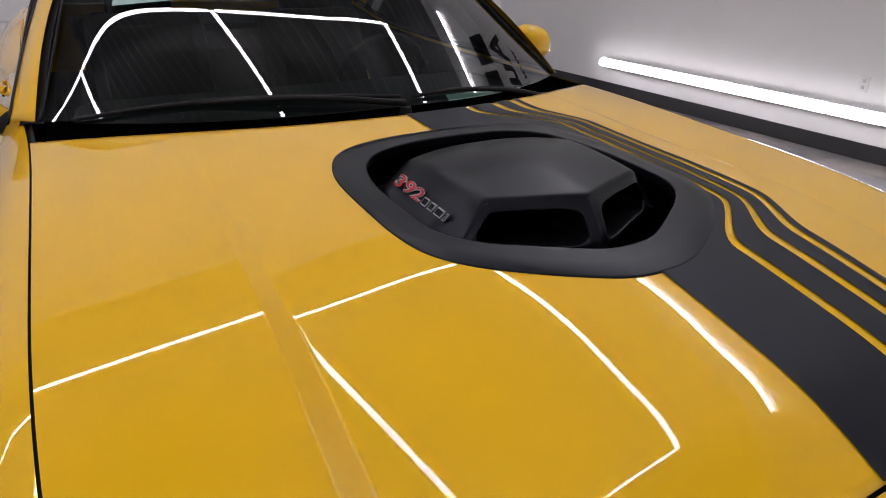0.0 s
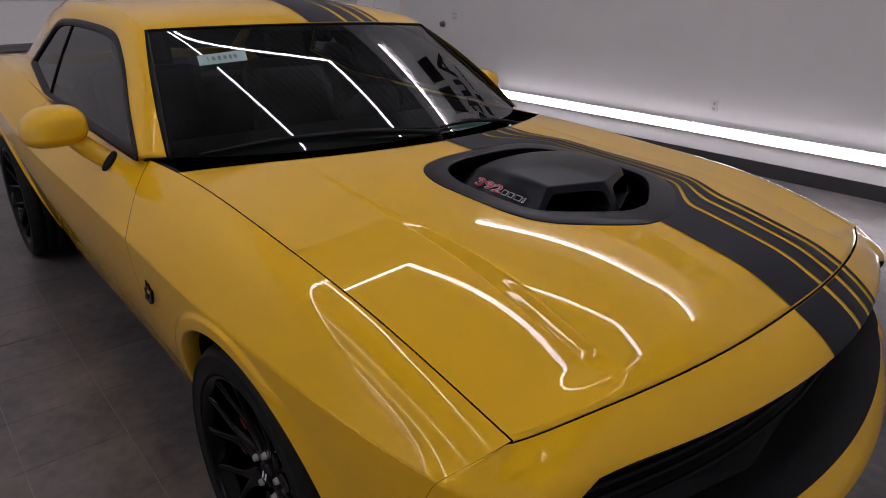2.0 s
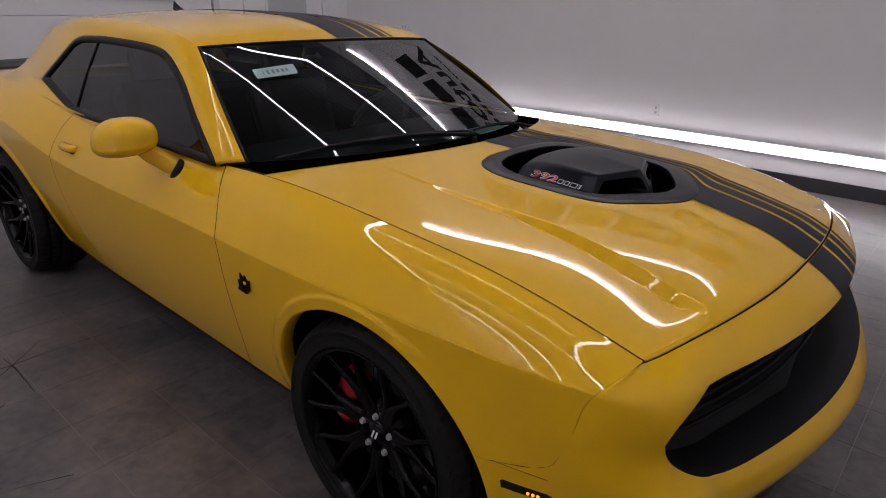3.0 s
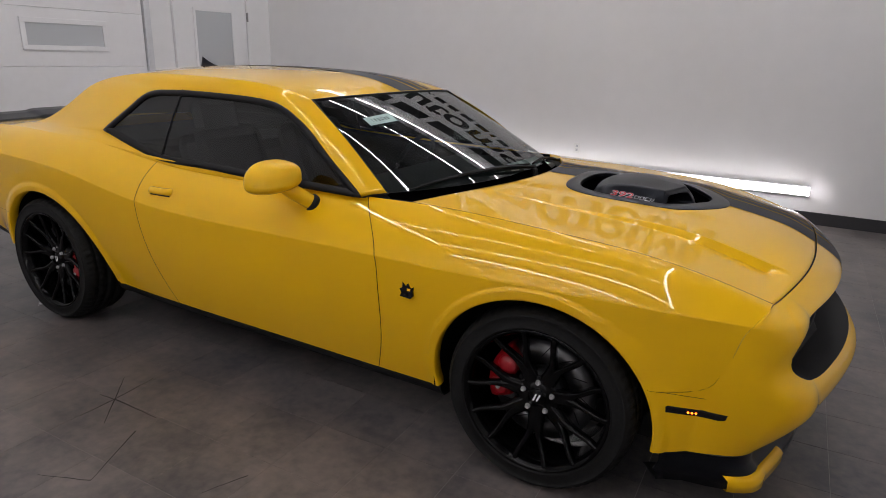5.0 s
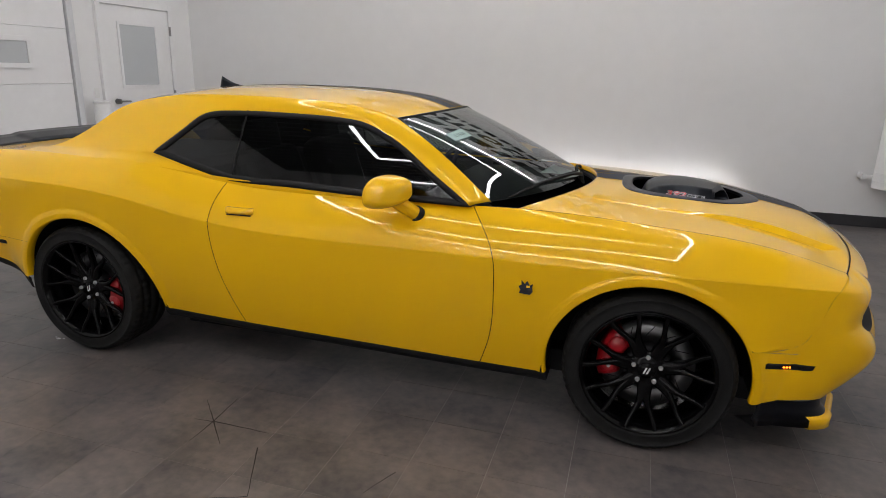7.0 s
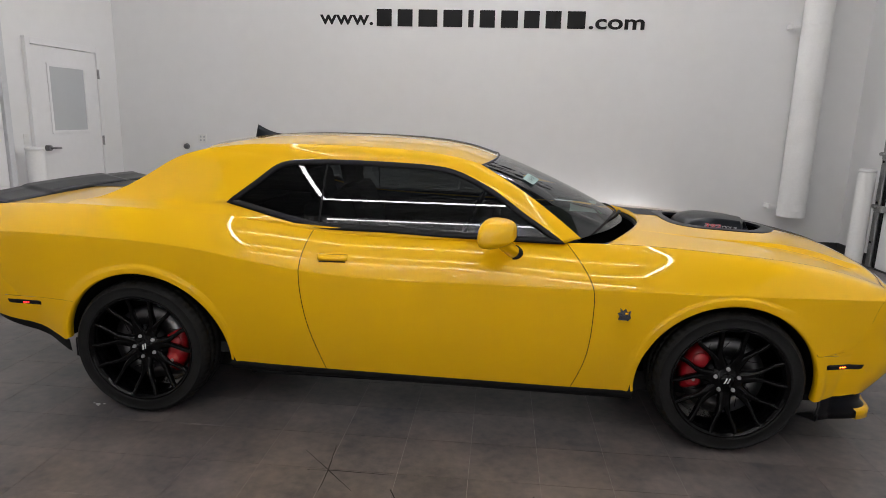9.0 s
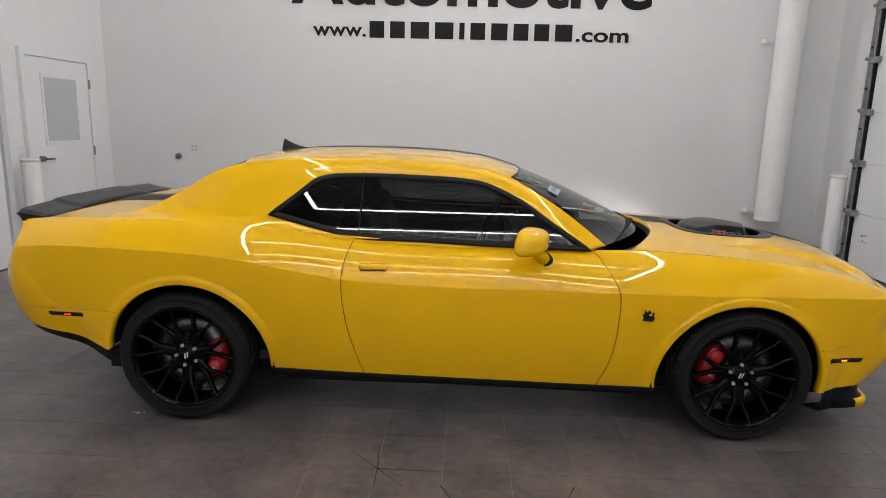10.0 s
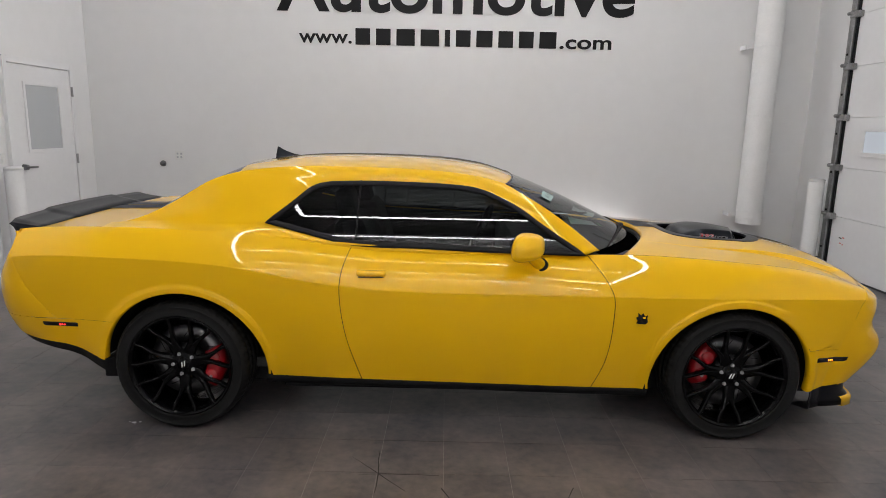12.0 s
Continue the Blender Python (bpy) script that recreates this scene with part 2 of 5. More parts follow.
seam_y = spline((2.17, 0.770), (2.0, 0.785), (1.8, 0.792), (1.5, 0.791), (1.2, 0.788), (0.9, 0.791), (0.66, 0.804), (0.3, 0.821), (-0.2, 0.827), (-0.7, 0.827), (-1.2, 0.823), (-1.6, 0.812), (-1.9, 0.79), (-2.2, 0.765), (-2.42, 0.74))
seam_z = spline((2.17, 0.837), (2.0, 0.8885), (1.8, 0.930), (1.5, 0.959), (1.2, 0.979), (0.9, 0.989), (0.6, 0.987), (0.2, 0.981), (-0.2, 0.981), (-0.5, 0.995), (-0.75, 1.026), (-0.95, 1.052), (-1.1, 1.065), (-1.3, 1.074), (-1.6, 1.082), (-1.9, 1.082), (-2.2, 1.07), (-2.42, 1.052))
crease_y = spline((2.17, 0.878), (2.0, 0.911), (1.8, 0.931), (1.4, 0.946), (0.9, 0.944), (0.3, 0.937), (-0.3, 0.938), (-0.8, 0.946), (-1.1, 0.951), (-1.5, 0.954), (-1.9, 0.950), (-2.2, 0.928), (-2.42, 0.88))
crease_z = spline((2.17, 0.795), (2.0, 0.799), (1.4, 0.797), (0.9, 0.797), (0.3, 0.797), (-0.15, 0.797), (-0.5, 0.812), (-0.8, 0.849), (-1.05, 0.894), (-1.3, 0.926), (-1.6, 0.944), (-1.9, 0.953), (-2.2, 0.948), (-2.42, 0.92))
ARCH = {"front": (1.462, 0.325, 0.430), "rear": (-1.46, 0.338, 0.432)}
AXLE = {"front": 1.473, "rear": -1.473}


def flare(x, z):
    """Outward swell towards the wheel arches, with a fine raised border."""
    d = np.maximum(crease_z(x) - z, 0)
    out = 0
    for xc, zc, r in ARCH.values():
        far = np.hypot(x - xc, z - zc)
        out = out + 0.009 * smooth((r + 0.042 - far) / 0.014) + 0.19 * d * d * smooth((r + 0.20 - far) / 0.19) * smooth((np.abs(x) - 1.46) / 0.3)
    return out


def side_low(x, z):
    """Half width of the body side below the crease."""
    d = np.maximum(crease_z(x) - z, 0)
    return crease_y(x) - 0.045 * d - 0.32 * d * d + flare(x, z)


def shoulder(x, t):
    """Half width and height on the shoulder, t from the crease (0) to the inner seam (1)."""
    y0, z0, y2, z2 = crease_y(x), crease_z(x), seam_y(x), seam_z(x)
    front = smooth((x - 0.55) / 1.1)
    y1, z1 = y0 - (0.40 + 0.07 * front) * (y0 - y2), z2 - (0.33 - 0.22 * front) * (z2 - z0)
    a, b, c = (1 - t) ** 2, 2 * t * (1 - t) * (1 + 0.8 * front), t * t
    return (a * y0 + b * y1 + c * y2) / (a + b + c), (a * z0 + b * z1 + c * z2) / (a + b + c)


def side_y(x, z):
    """Half width at any height below the inner seam."""
    x, z = np.broadcast_arrays(np.asarray(x, float), np.asarray(z, float))
    t = np.linspace(0, 1, 41)
    out = side_low(x, z)
    for k in np.ndindex(x.shape):
        if z[k] > crease_z(x[k]):
            yy, zz = shoulder(x[k], t)
            out[k] = np.interp(z[k], zz, yy)
    return out


def side_patch(xs, xa, xb, low, na=0.25, nb=0.25, rows=(22, 14), inset=0.0):
    """Body side over columns xs; the end columns follow the seams xa(z) and xb(z)."""
    xs = np.asarray(xs, float)
    wa = np.clip(1 - (xs - xs[0]) / na, 0, 1)
    wb = np.clip(1 - (xs[-1] - xs) / nb, 0, 1)

    def at(kind, v, x, x0):
        if kind == "low":
            z = low(x0) + v * (crease_z(x) - low(x0))
            return side_low(x, z), z
        return shoulder(x, v)

    out = []
    levels = [("low", v) for v in np.r_[np.linspace(0, 1, rows[0])[:-1] ** 0.8, 0.99, 1]]
    levels += [("up", v) for v in np.r_[0.02, np.linspace(0, 1, rows[1])[1:]]]
    for kind, v in levels:
        ends = []
        for x_end, seam in ((xs[0], xa), (xs[-1], xb)):
            x = np.array([x_end])
            for _ in range(8):
                x = seam(at(kind, v, x, np.array([x_end]))[1]) * 0.7 + x * 0.3
            ends.append(x[0] - x_end)
        x = xs + wa * ends[0] + wb * ends[1]
        y, z = at(kind, v, x, xs)
        out.append(np.stack([x, -(y - inset), z], 1))
    return np.array(out)


def arch_low(x, which, floor_z):
    xc, zc, r = ARCH[which]
    d = np.clip(r * r - (x - xc) ** 2, 0, None)
    return np.maximum(np.where(d > 0, zc + np.sqrt(d), 0), floor_z)


sill_z = spline((1.1, 0.252), (0.7, 0.252), (0, 0.262), (-0.6, 0.272), (-1.1, 0.278))
door_front = spline((0.25, 0.735), (0.41, 0.785), (0.55, 0.803), (0.70, 0.806), (0.80, 0.797), (0.90, 0.745), (0.99, 0.672))
door_rear = spline((0.26, -0.518), (0.40, -0.558), (0.52, -0.590), (0.65, -0.612), (0.80, -0.622), (0.90, -0.612), (1.0, -0.578))
nose_seam = spline((0.515, 1.90), (0.53, 1.965), (0.55, 2.015), (0.60, 2.055), (0.70, 2.09), (0.80, 2.128), (0.84, 2.167))
tail_seam = spline((0.30, -2.0), (0.50, -2.05), (0.62, -2.15), (0.80, -2.28), (0.95, -2.33), (1.04, -2.36))
HALF = 0.0019

xs = np.concatenate([np.linspace(0.79, 1.038, 16), np.linspace(1.045, 1.85, 64), np.linspace(1.86, 1.90, 4)])
fender = side_patch(xs, lambda z: door_front(z) + HALF, lambda z: nose_seam(z) - 0.0008, lambda x: np.where(x < 1.46, arch_low(x, "front", sill_z(x)), arch_low(x, "front", 0.517)), 0.25, 0.75)
both_sides("front_fender", fender, YELLOW, car)
xs = np.linspace(-0.58, 0.785, 60)
door_p = side_patch(xs, lambda z: door_rear(z) + HALF, lambda z: door_front(z) - HALF, sill_z, 0.5, 0.5)
doors = both_sides("door", door_p, YELLOW, car, "closed yellow coupe door")
xs = np.concatenate([np.linspace(-2.10, -1.885, 14), np.linspace(-1.875, -1.04, 70), np.linspace(-1.03, -0.585, 24)])
quarter = side_patch(xs, lambda z: tail_seam(z) + 0.0008, lambda z: door_rear(z) - HALF, lambda x: np.where(x > -1.455, arch_low(x, "rear", sill_z(x)), arch_low(x, "rear", 0.60)), 0.35, 0.3)
both_sides("quarter_panel", quarter, YELLOW, car)
# dark structure behind the gaps
xs = np.linspace(-2.05, 2.0, 300)


def back_low(x):
    return np.maximum(np.maximum(arch_low(x, "front", 0.30), arch_low(x, "rear", 0.30)) + 0.01, np.where(np.abs(x) > 1.46, 0.53, 0))


behind = side_patch(xs, lambda z: z * 0 - 2.05, lambda z: z * 0 + 2.0, back_low, 0.1, 0.1, inset=0.015)
both_sides("inner_structure", behind, BLACK, car, "dark structure behind the panel gaps")


# --- hood
def hood_edge(y):
    return 2.283 - 0.118 * np.abs(y / 0.775) ** 2.4


def hood_back(y):
    return 1.147 - 0.262 * np.abs(y / 0.768) ** 2.0


hood_mid = spline((0.9, 1.047), (1.147, 1.032), (1.4, 1.014), (1.7, 0.999), (1.94, 0.974), (2.08, 0.948), (2.19, 0.918), (2.283, 0.872))
dome_y = spline((0.9, 0.490), (1.2, 0.503), (1.5, 0.512), (1.8, 0.517), (2.05, 0.525), (2.28, 0.525))


def ramp(t):
    """From 0 to 1 in a straight slope with tight rounded ends."""
    def bend_up(k):
        return np.where(k > 0.1, k, np.clip(k + 0.1, 0, None) ** 2 / 0.4)
    return bend_up(t) - bend_up(t - 1)


def hood_z(x, y):
    """Hood: a crowned dome, a sharp step down at its border, near flat outer panels."""
    a = np.abs(y)
    w, e, m, c = seam_y(x), seam_z(x), hood_mid(x), dome_y(x)
    r = np.clip(a / w, 0, 1)
    outer_fall, step_fall = 0.079 * (w - c), 0.003 + 0.021 * smooth((x - 1.4) / 0.6)
    dome_fall, wide = m - e - outer_fall - step_fall, 0.016 + 0.012 * smooth((x - 1.35) / 0.75)
    out = np.clip((a - c) / (w - c), 0, 1)
    drop = dome_fall * np.minimum(a / c, 1) ** 2.2 + step_fall * ramp((a - c) / wide + 0.5) + outer_fall * out * (0.88 + 0.12 * out)
    k = smooth((x - 0.98) / 0.45) * smooth((2.215 - x) / 0.10)
    swell = 0.006 * np.exp(-((((x - 1.6) / 0.42) ** 2 + (y / 0.38) ** 2) ** 2))
    return m + swell - 0.004 - k * drop - (m - e - 0.004) * (1 - k) * r ** 2.3 + 0.004 * k * np.minimum(r, 1) ** 2


def rounded(half):
    """Radius round the scoop's centre by angle, from half an outline, softened."""
    p = np.array(half + [(x, -y) for x, y in half[-2:0:-1]], float)
    for _ in range(4):
        q = np.roll(p, -1, 0)
        p = np.stack([0.75 * p + 0.25 * q, 0.25 * p + 0.75 * q], 1).reshape(-1, 2)
    d = p - np.array([1.58, 0])
    a = np.arctan2(d[:, 1], d[:, 0])
    o = np.argsort(a)
    a, r = a[o], np.linalg.norm(d, axis=1)[o]
    return np.r_[a - 2 * np.pi, a, a + 2 * np.pi], np.r_[r, r, r]


BEZEL_OUT = rounded([(1.283, 0), (1.286, 0.16), (1.32, 0.26), (1.42, 0.305), (1.55, 0.312), (1.73, 0.310), (1.81, 0.27), (1.875, 0.19), (1.935, 0.085), (1.947, 0.03), (1.947, 0)])
BEZEL_IN = rounded([(1.333, 0), (1.338, 0.13), (1.375, 0.215), (1.48, 0.256), (1.62, 0.260), (1.72, 0.254), (1.775, 0.212), (1.83, 0.125), (1.872, 0.05), (1.876, 0)])


def bezel_radius(angle, outline):
    return np.interp(angle, *outline)


def in_scoop(x, y):
    return math.hypot(x - 1.58, y) < bezel_radius(math.atan2(y, x - 1.58), BEZEL_IN) + 0.012


across = np.concatenate([np.linspace(0, 0.62, 44)[:-1], np.linspace(0.62, 0.74, 33)[:-1], np.linspace(0.74, 1, 26)])
across = np.concatenate([-across[:0:-1], across])
U, V = np.meshgrid(np.linspace(0, 1, 100), across, indexing="ij")


def hood_y(x, v):
    """Columns of the hood run along the dome's border."""
    a, c, w = np.abs(v), dome_y(x), seam_y(x) - 2 * HALF
    inner = a / 0.62 * (c - 0.022)
    step = c - 0.022 + (a - 0.62) / 0.12 * 0.044
    outer = c + 0.022 + (a - 0.74) / 0.26 * (w - c - 0.022)
    return np.sign(v) * np.where(a < 0.62, inner, np.where(a < 0.74, step, outer))


yy = V * 0.78
for _ in range(5):
    xx = hood_back(yy) + U * (hood_edge(yy) - 0.002 - hood_back(yy))
    yy = hood_y(xx, V)
hood_p = np.stack([xx, yy, hood_z(xx, yy)], 2)
# front and rear lips turn down
lip = hood_p[-1:].copy()
lip[..., 2] -= 0.003
rear_lip = hood_p[:1].copy()
rear_lip[..., 2] -= 0.025
hood_p = np.concatenate([rear_lip, hood_p, lip])
part("hood", grid_mesh("hood", hood_p, True, keep=lambda a, b: not in_scoop((a[0] + b[0]) / 2, (a[1] + b[1]) / 2)), YELLOW, car, "yellow hood with raised centre dome")
under = hood_p.copy()
under[..., 2] -= 0.03
under[..., 1] *= 0.985
under[..., 0] -= 0.010
front_seal = np.repeat(lip, 2, 0) + np.array([-0.003, 0, -0.001])
front_seal[1, :, 2] -= 0.05
under = np.concatenate([under, front_seal])
part("under_hood", grid_mesh("under_hood", under, True, keep=lambda a, b: not in_scoop((a[0] + b[0]) / 2, (a[1] + b[1]) / 2)), BLACK, car)


# --- stripes: one broad band and three narrow ones left of the centre line
def jog(x, y):
    """The stripes swing out round the scoop, the inner ones most."""
    far = np.interp(y, [0.167, 0.255, 0.322, 0.352], [0.160, 0.102, 0.076, 0.070])
    return far * smooth((x - 1.17) / 0.16) * smooth((1.945 - x) / 0.15) * (1 - 0.2 * np.clip((x - 1.45) / 0.4, 0, 1))


BANDS = ((-0.012, 0.157), (0.177, 0.245), (0.267, 0.312), (0.334, 0.352))


def stripe_sheet(name, x0, x1, y0, y1, surface, follow, n=120, lift=0.002, skip=None):
    t = np.linspace(0, 1, n)[:, None]
    s = np.linspace(0, 1, 9)[None, :]
    x = x0(y0 + s * (y1 - y0)) + t * (x1(y0 + s * (y1 - y0)) - x0(y0 + s * (y1 - y0)))
    if follow:
        ya, yb = y0 + (jog(x, y0) if y0 > 0 else 0.0), y1 + jog(x, y1)
        y = ya + s * (yb - ya)
        x = x0(y) + t * (x1(y) - x0(y))
        ya, yb = y0 + (jog(x, y0) if y0 > 0 else 0.0), y1 + jog(x, y1)
        y = ya + s * (yb - ya)
    else:
        y = y0 + s * (y1 - y0) + 0 * x
    p = np.stack([x, y, surface(x, y) + lift], 2)
    return grid_mesh(name, p, True, keep=skip)


for y0, y1 in BANDS:
    part("hood_stripe", stripe_sheet("hood_stripe", hood_back, lambda y: hood_edge(y) - 0.003, y0, y1, hood_z, True, skip=lambda a, b: not in_scoop((a[0] + b[0]) / 2, (a[1] + b[1]) / 2)), STRIPE, car, "satin black vinyl stripe")

# --- nose
nose_x = spline((0.875, 2.283), (0.85, 2.322), (0.825, 2.355), (0.80, 2.380), (0.775, 2.390), (0.70, 2.385), (0.62, 2.40), (0.585, 2.43), (0.54, 2.455), (0.48, 2.455), (0.42, 2.42), (0.36, 2.37), (0.30, 2.315), (0.25, 2.28))
BOW, YK = 0.245, 0.68
nose_turn = spline((0.84, 2.167), (0.80, 2.128), (0.70, 2.09), (0.60, 2.055), (0.50, 2.030), (0.40, 2.010), (0.27, 1.99))


def nose_point(s, z):
    """Bumper skin: s from the centre line (0) to the fender seam (1)."""
    s, z = np.broadcast_arrays(np.asarray(s, float), np.asarray(z, float))
    xf = nose_x(z)
    xc, zc, r = ARCH["front"]
    xe = nose_turn(np.minimum(z, 0.838))
    ye = side_y(xe, np.minimum(z, 0.836))
    y_arc = YK * s / 0.6
    kx = xf - BOW * YK ** 2
    cx, cy = kx + 0.045 + 0.015 * smooth((z - 0.6) / 0.12) - 2 * BOW * YK * (ye + 0.012 - YK) * 0.85, ye - 0.016
    t = np.clip((s - 0.6) / 0.4, 0, 1)
    bx = (1 - t) ** 2 * kx + 2 * t * (1 - t) * cx + t * t * xe
    by = (1 - t) ** 2 * YK + 2 * t * (1 - t) * cy + t * t * ye
    pout = 0.025 * np.exp(-((z - 0.52) / 0.06) ** 2) * np.clip(1 - (y_arc / YK) ** 2, 0, 1) ** 2
    x = np.where(s < 0.6, xf + pout - BOW * y_arc ** 2, bx)
    y = np.where(s < 0.6, y_arc, by)
    if np.any(s > 1):
        arch_x = xc + np.sqrt(r * r - np.clip(z - zc, 0, 0.2) ** 2)
        end_x = np.where(z > 0.5165, np.minimum(nose_seam(np.clip(z, 0.517, 0.838)), xe - 0.0005), arch_x)
        x = np.where(s > 1, xe + (s - 1) / 0.2 * (end_x - xe), x)
        y = np.where(s > 1, side_y(x, np.minimum(z, 0.836)), y)
    return np.stack([x, -y, z], -1)


S = np.concatenate([np.linspace(0, 0.6, 28)[:-1], np.linspace(0.6, 1, 40)])
G_END, G_MID = 0.738, 0.685


def grille_half(s):
    return 0.109 * np.sqrt(np.clip(1 - np.clip((s - 0.5) / (G_END - 0.5), 0, 1) ** 2.4, 0, 1))


def nose_top(s):
    return 0.870 - 0.035 * np.clip(s, 0, 1) ** 2.0


def nose_bottom(s):
    return 0.30 - 0.03 * np.clip((s - 0.9) / 0.3, 0, 1)


def strip(z0, z1, n, s=S):
    v = np.linspace(0, 1, n)[:, None]
    return nose_point(s[None, :] + 0 * v, z0(s) + v * (z1(s) - z0(s)))


upper = strip(lambda s: G_MID + grille_half(s), nose_top, 20)
ROUND = np.concatenate([S, np.linspace(1.02, 1.2, 10)])
middle = strip(lambda s: 0.5158 + 0.0017 * (s > 1), lambda s: G_MID - grille_half(s), 12, ROUND)
lower = strip(nose_bottom, lambda s: 0 * s + 0.5158, 18, ROUND)
# the skin's top edge lies along the hood's front edge
edge_y = -upper[-1, :, 1]
goal = np.stack([hood_edge(edge_y) + 0.0035, -edge_y, hood_z(hood_edge(edge_y), np.minimum(edge_y, 0.772)) - 0.001], 1)
upper = upper + (np.linspace(0, 1, len(upper)) ** 2)[:, None, None] * (goal - upper[-1])[None] * (1 - S ** 40)[None, :, None]
full = []
for p in (upper, middle, lower):
    full.append(grid_mesh("bumper", np.concatenate([mirror(p)[:, :0:-1], p], 1)))
bumper = part("front_bumper", merge("front_bumper", full, 0.0004), YELLOW, car, "yellow front bumper skin with wide grille mouth")
bumper.data.shade_smooth()
# stripes run on over the nose
for y0, y1 in BANDS:
    v, t = np.meshgrid(np.linspace(y0, y1, 9), np.linspace(0.0, 1, 24), indexing="ij")
    row = np.arange(len(upper))
    across = np.concatenate([mirror(upper)[:, :0:-1], upper], 1)
    out = np.zeros(v.shape + (3,))
    for k in range(len(upper)):
        order = np.argsort(across[k, :, 1])
        line = across[k][order]
        out[:, k if k < 24 else 23, :] = np.stack([np.interp(v[:, 0], line[:, 1], line[:, i]) for i in range(3)], 1)
    out = out[:, :len(upper)]
    out = out + np.array([0.0012, 0, 0.0009])
    part("nose_stripe", facing(grid_mesh("nose_stripe", out), (1, 0, 1)), STRIPE, bumper, "satin black vinyl stripe")
# mouth reveal and dark grille
g = S[S <= G_END + 0.012]
rim_up = nose_point(g, G_MID + grille_half(g))
rim_dn = nose_point(g, G_MID - grille_half(g))
loop = np.concatenate([rim_up, rim_dn[::-1], mirror(rim_dn)[1:], mirror(rim_up)[:0:-1]])
back = loop + np.array([-0.10, 0, 0])
back[:, 1] *= 0.97
mouth = np.stack([loop, loop * 0.5 + back * 0.5, back])
part("grille_surround", grid_mesh("grille_surround", mouth, True, closed_v=True), BLACK, bumper)
bm = bmesh.new()
bm.faces.new([bm.verts.new(v) for v in back])
part("grille_panel", bm, BLACK, bumper)


def grille_bar(z):
    y = np.linspace(-0.74, 0.74, 41)
    p = np.stack([nose_x(z) - 0.07 - BOW * y * y, y, 0 * y + z], 1)
    return tube("grille_bar", p, 0.006, 6)


for z in (0.63, 0.66, 0.69, 0.72, 0.75):
    part("grille_bar", grille_bar(z), BLACK, bumper)

# --- roof and glass house
roof_mid = spline((0.30, 1.363), (0.19, 1.398), (0.0, 1.432), (-0.33, 1.452), (-0.7, 1.454), (-1.0, 1.44), (-1.25, 1.405))
roof_w = spline((0.26, 0.628), (0.0, 0.622), (-0.6, 0.612), (-1.25, 0.575))


def roof_front(y):
    return 0.320 - 0.080 * np.abs(y / 0.63) ** 2.4


def roof_back(y):
    return -1.27 + 0.05 * np.abs(y / 0.58) ** 2


def roof_z(x, y):
    return roof_mid(x) - 0.042 * np.abs(y / 0.62) ** 2.4


U, V = np.meshgrid(np.linspace(0, 1, 60), np.linspace(-1, 1, 81), indexing="ij")
yy = V * 0.58
for _ in range(3):
    xx = roof_back(yy) + U * (roof_front(yy) - roof_back(yy))
    yy = V * roof_w(xx)
part("roof", grid_mesh("roof", np.stack([xx, yy, roof_z(xx, yy)], 2), True), YELLOW, car, "yellow painted roof panel")
for y0, y1 in BANDS:
    part("roof_stripe", stripe_sheet("roof_stripe", roof_back, lambda y: roof_front(y) - 0.004, y0, y1, roof_z, False, 60), STRIPE, car, "satin black vinyl stripe")


lining = np.stack([xx, yy * 0.985, roof_z(xx, yy) - 0.014], 2)
part("headliner", grid_mesh("headliner", lining), DARK, car, "dark cloth headliner under the roof")


def house_y(z):
    """Half width of the side glass at height z."""
    d = z - 0.98
    return 0.836 - 0.373 * d - 0.27 * d * d


def path(points, n, closed=False):
    """n points evenly along a polyline."""
    p = np.array(points, float)
    d = np.r_[0, np.cumsum(np.linalg.norm(np.diff(p, axis=0), axis=1))]
    t = np.linspace(0, d[-1], n)
    return np.stack([np.interp(t, d, p[:, k]) for k in range(p.shape[1])], 1)


def bend(points, n):
    """n points along a smooth curve through the points."""
    p = np.array(points, float)
    d = np.r_[0, np.cumsum(np.linalg.norm(np.diff(p, axis=0), axis=1))]
    t = np.linspace(0, d[-1], n)
    return np.stack([spline(*zip(d, p[:, k]))(t) for k in range(p.shape[1])], 1)


# outline of the side glass: pillar, top, rear, sill
glass_a = bend([(0.66, 0.990), (0.587, 1.039), (0.449, 1.127), (0.307, 1.222), (0.163, 1.291)], 24)
glass_b = bend([(0.163, 1.291), (0.09, 1.314), (0.018, 1.325), (-0.12, 1.334), (-0.273, 1.338), (-0.568, 1.339), (-0.70, 1.334)], 34)
glass_c = bend([(-0.70, 1.334), (-0.76, 1.324), (-0.803, 1.307), (-0.856, 1.266), (-0.989, 1.159), (-1.035, 1.122)], 20)
glass_d = bend([(-1.035, 1.122), (-0.95, 1.103), (-0.829, 1.074), (-0.679, 1.040), (-0.59, 1.022), (-0.53, 1.016), (-0.246, 1.011), (0.037, 1.001), (0.259, 0.996), (0.66, 0.990)], 60)
inner_xz = np.concatenate([glass_a[:-1], glass_b[:-1], glass_c[:-1], glass_d[:-1]])
inner = np.stack([inner_xz[:, 0], house_y(inner_xz[:, 1]), inner_xz[:, 1]], 1)
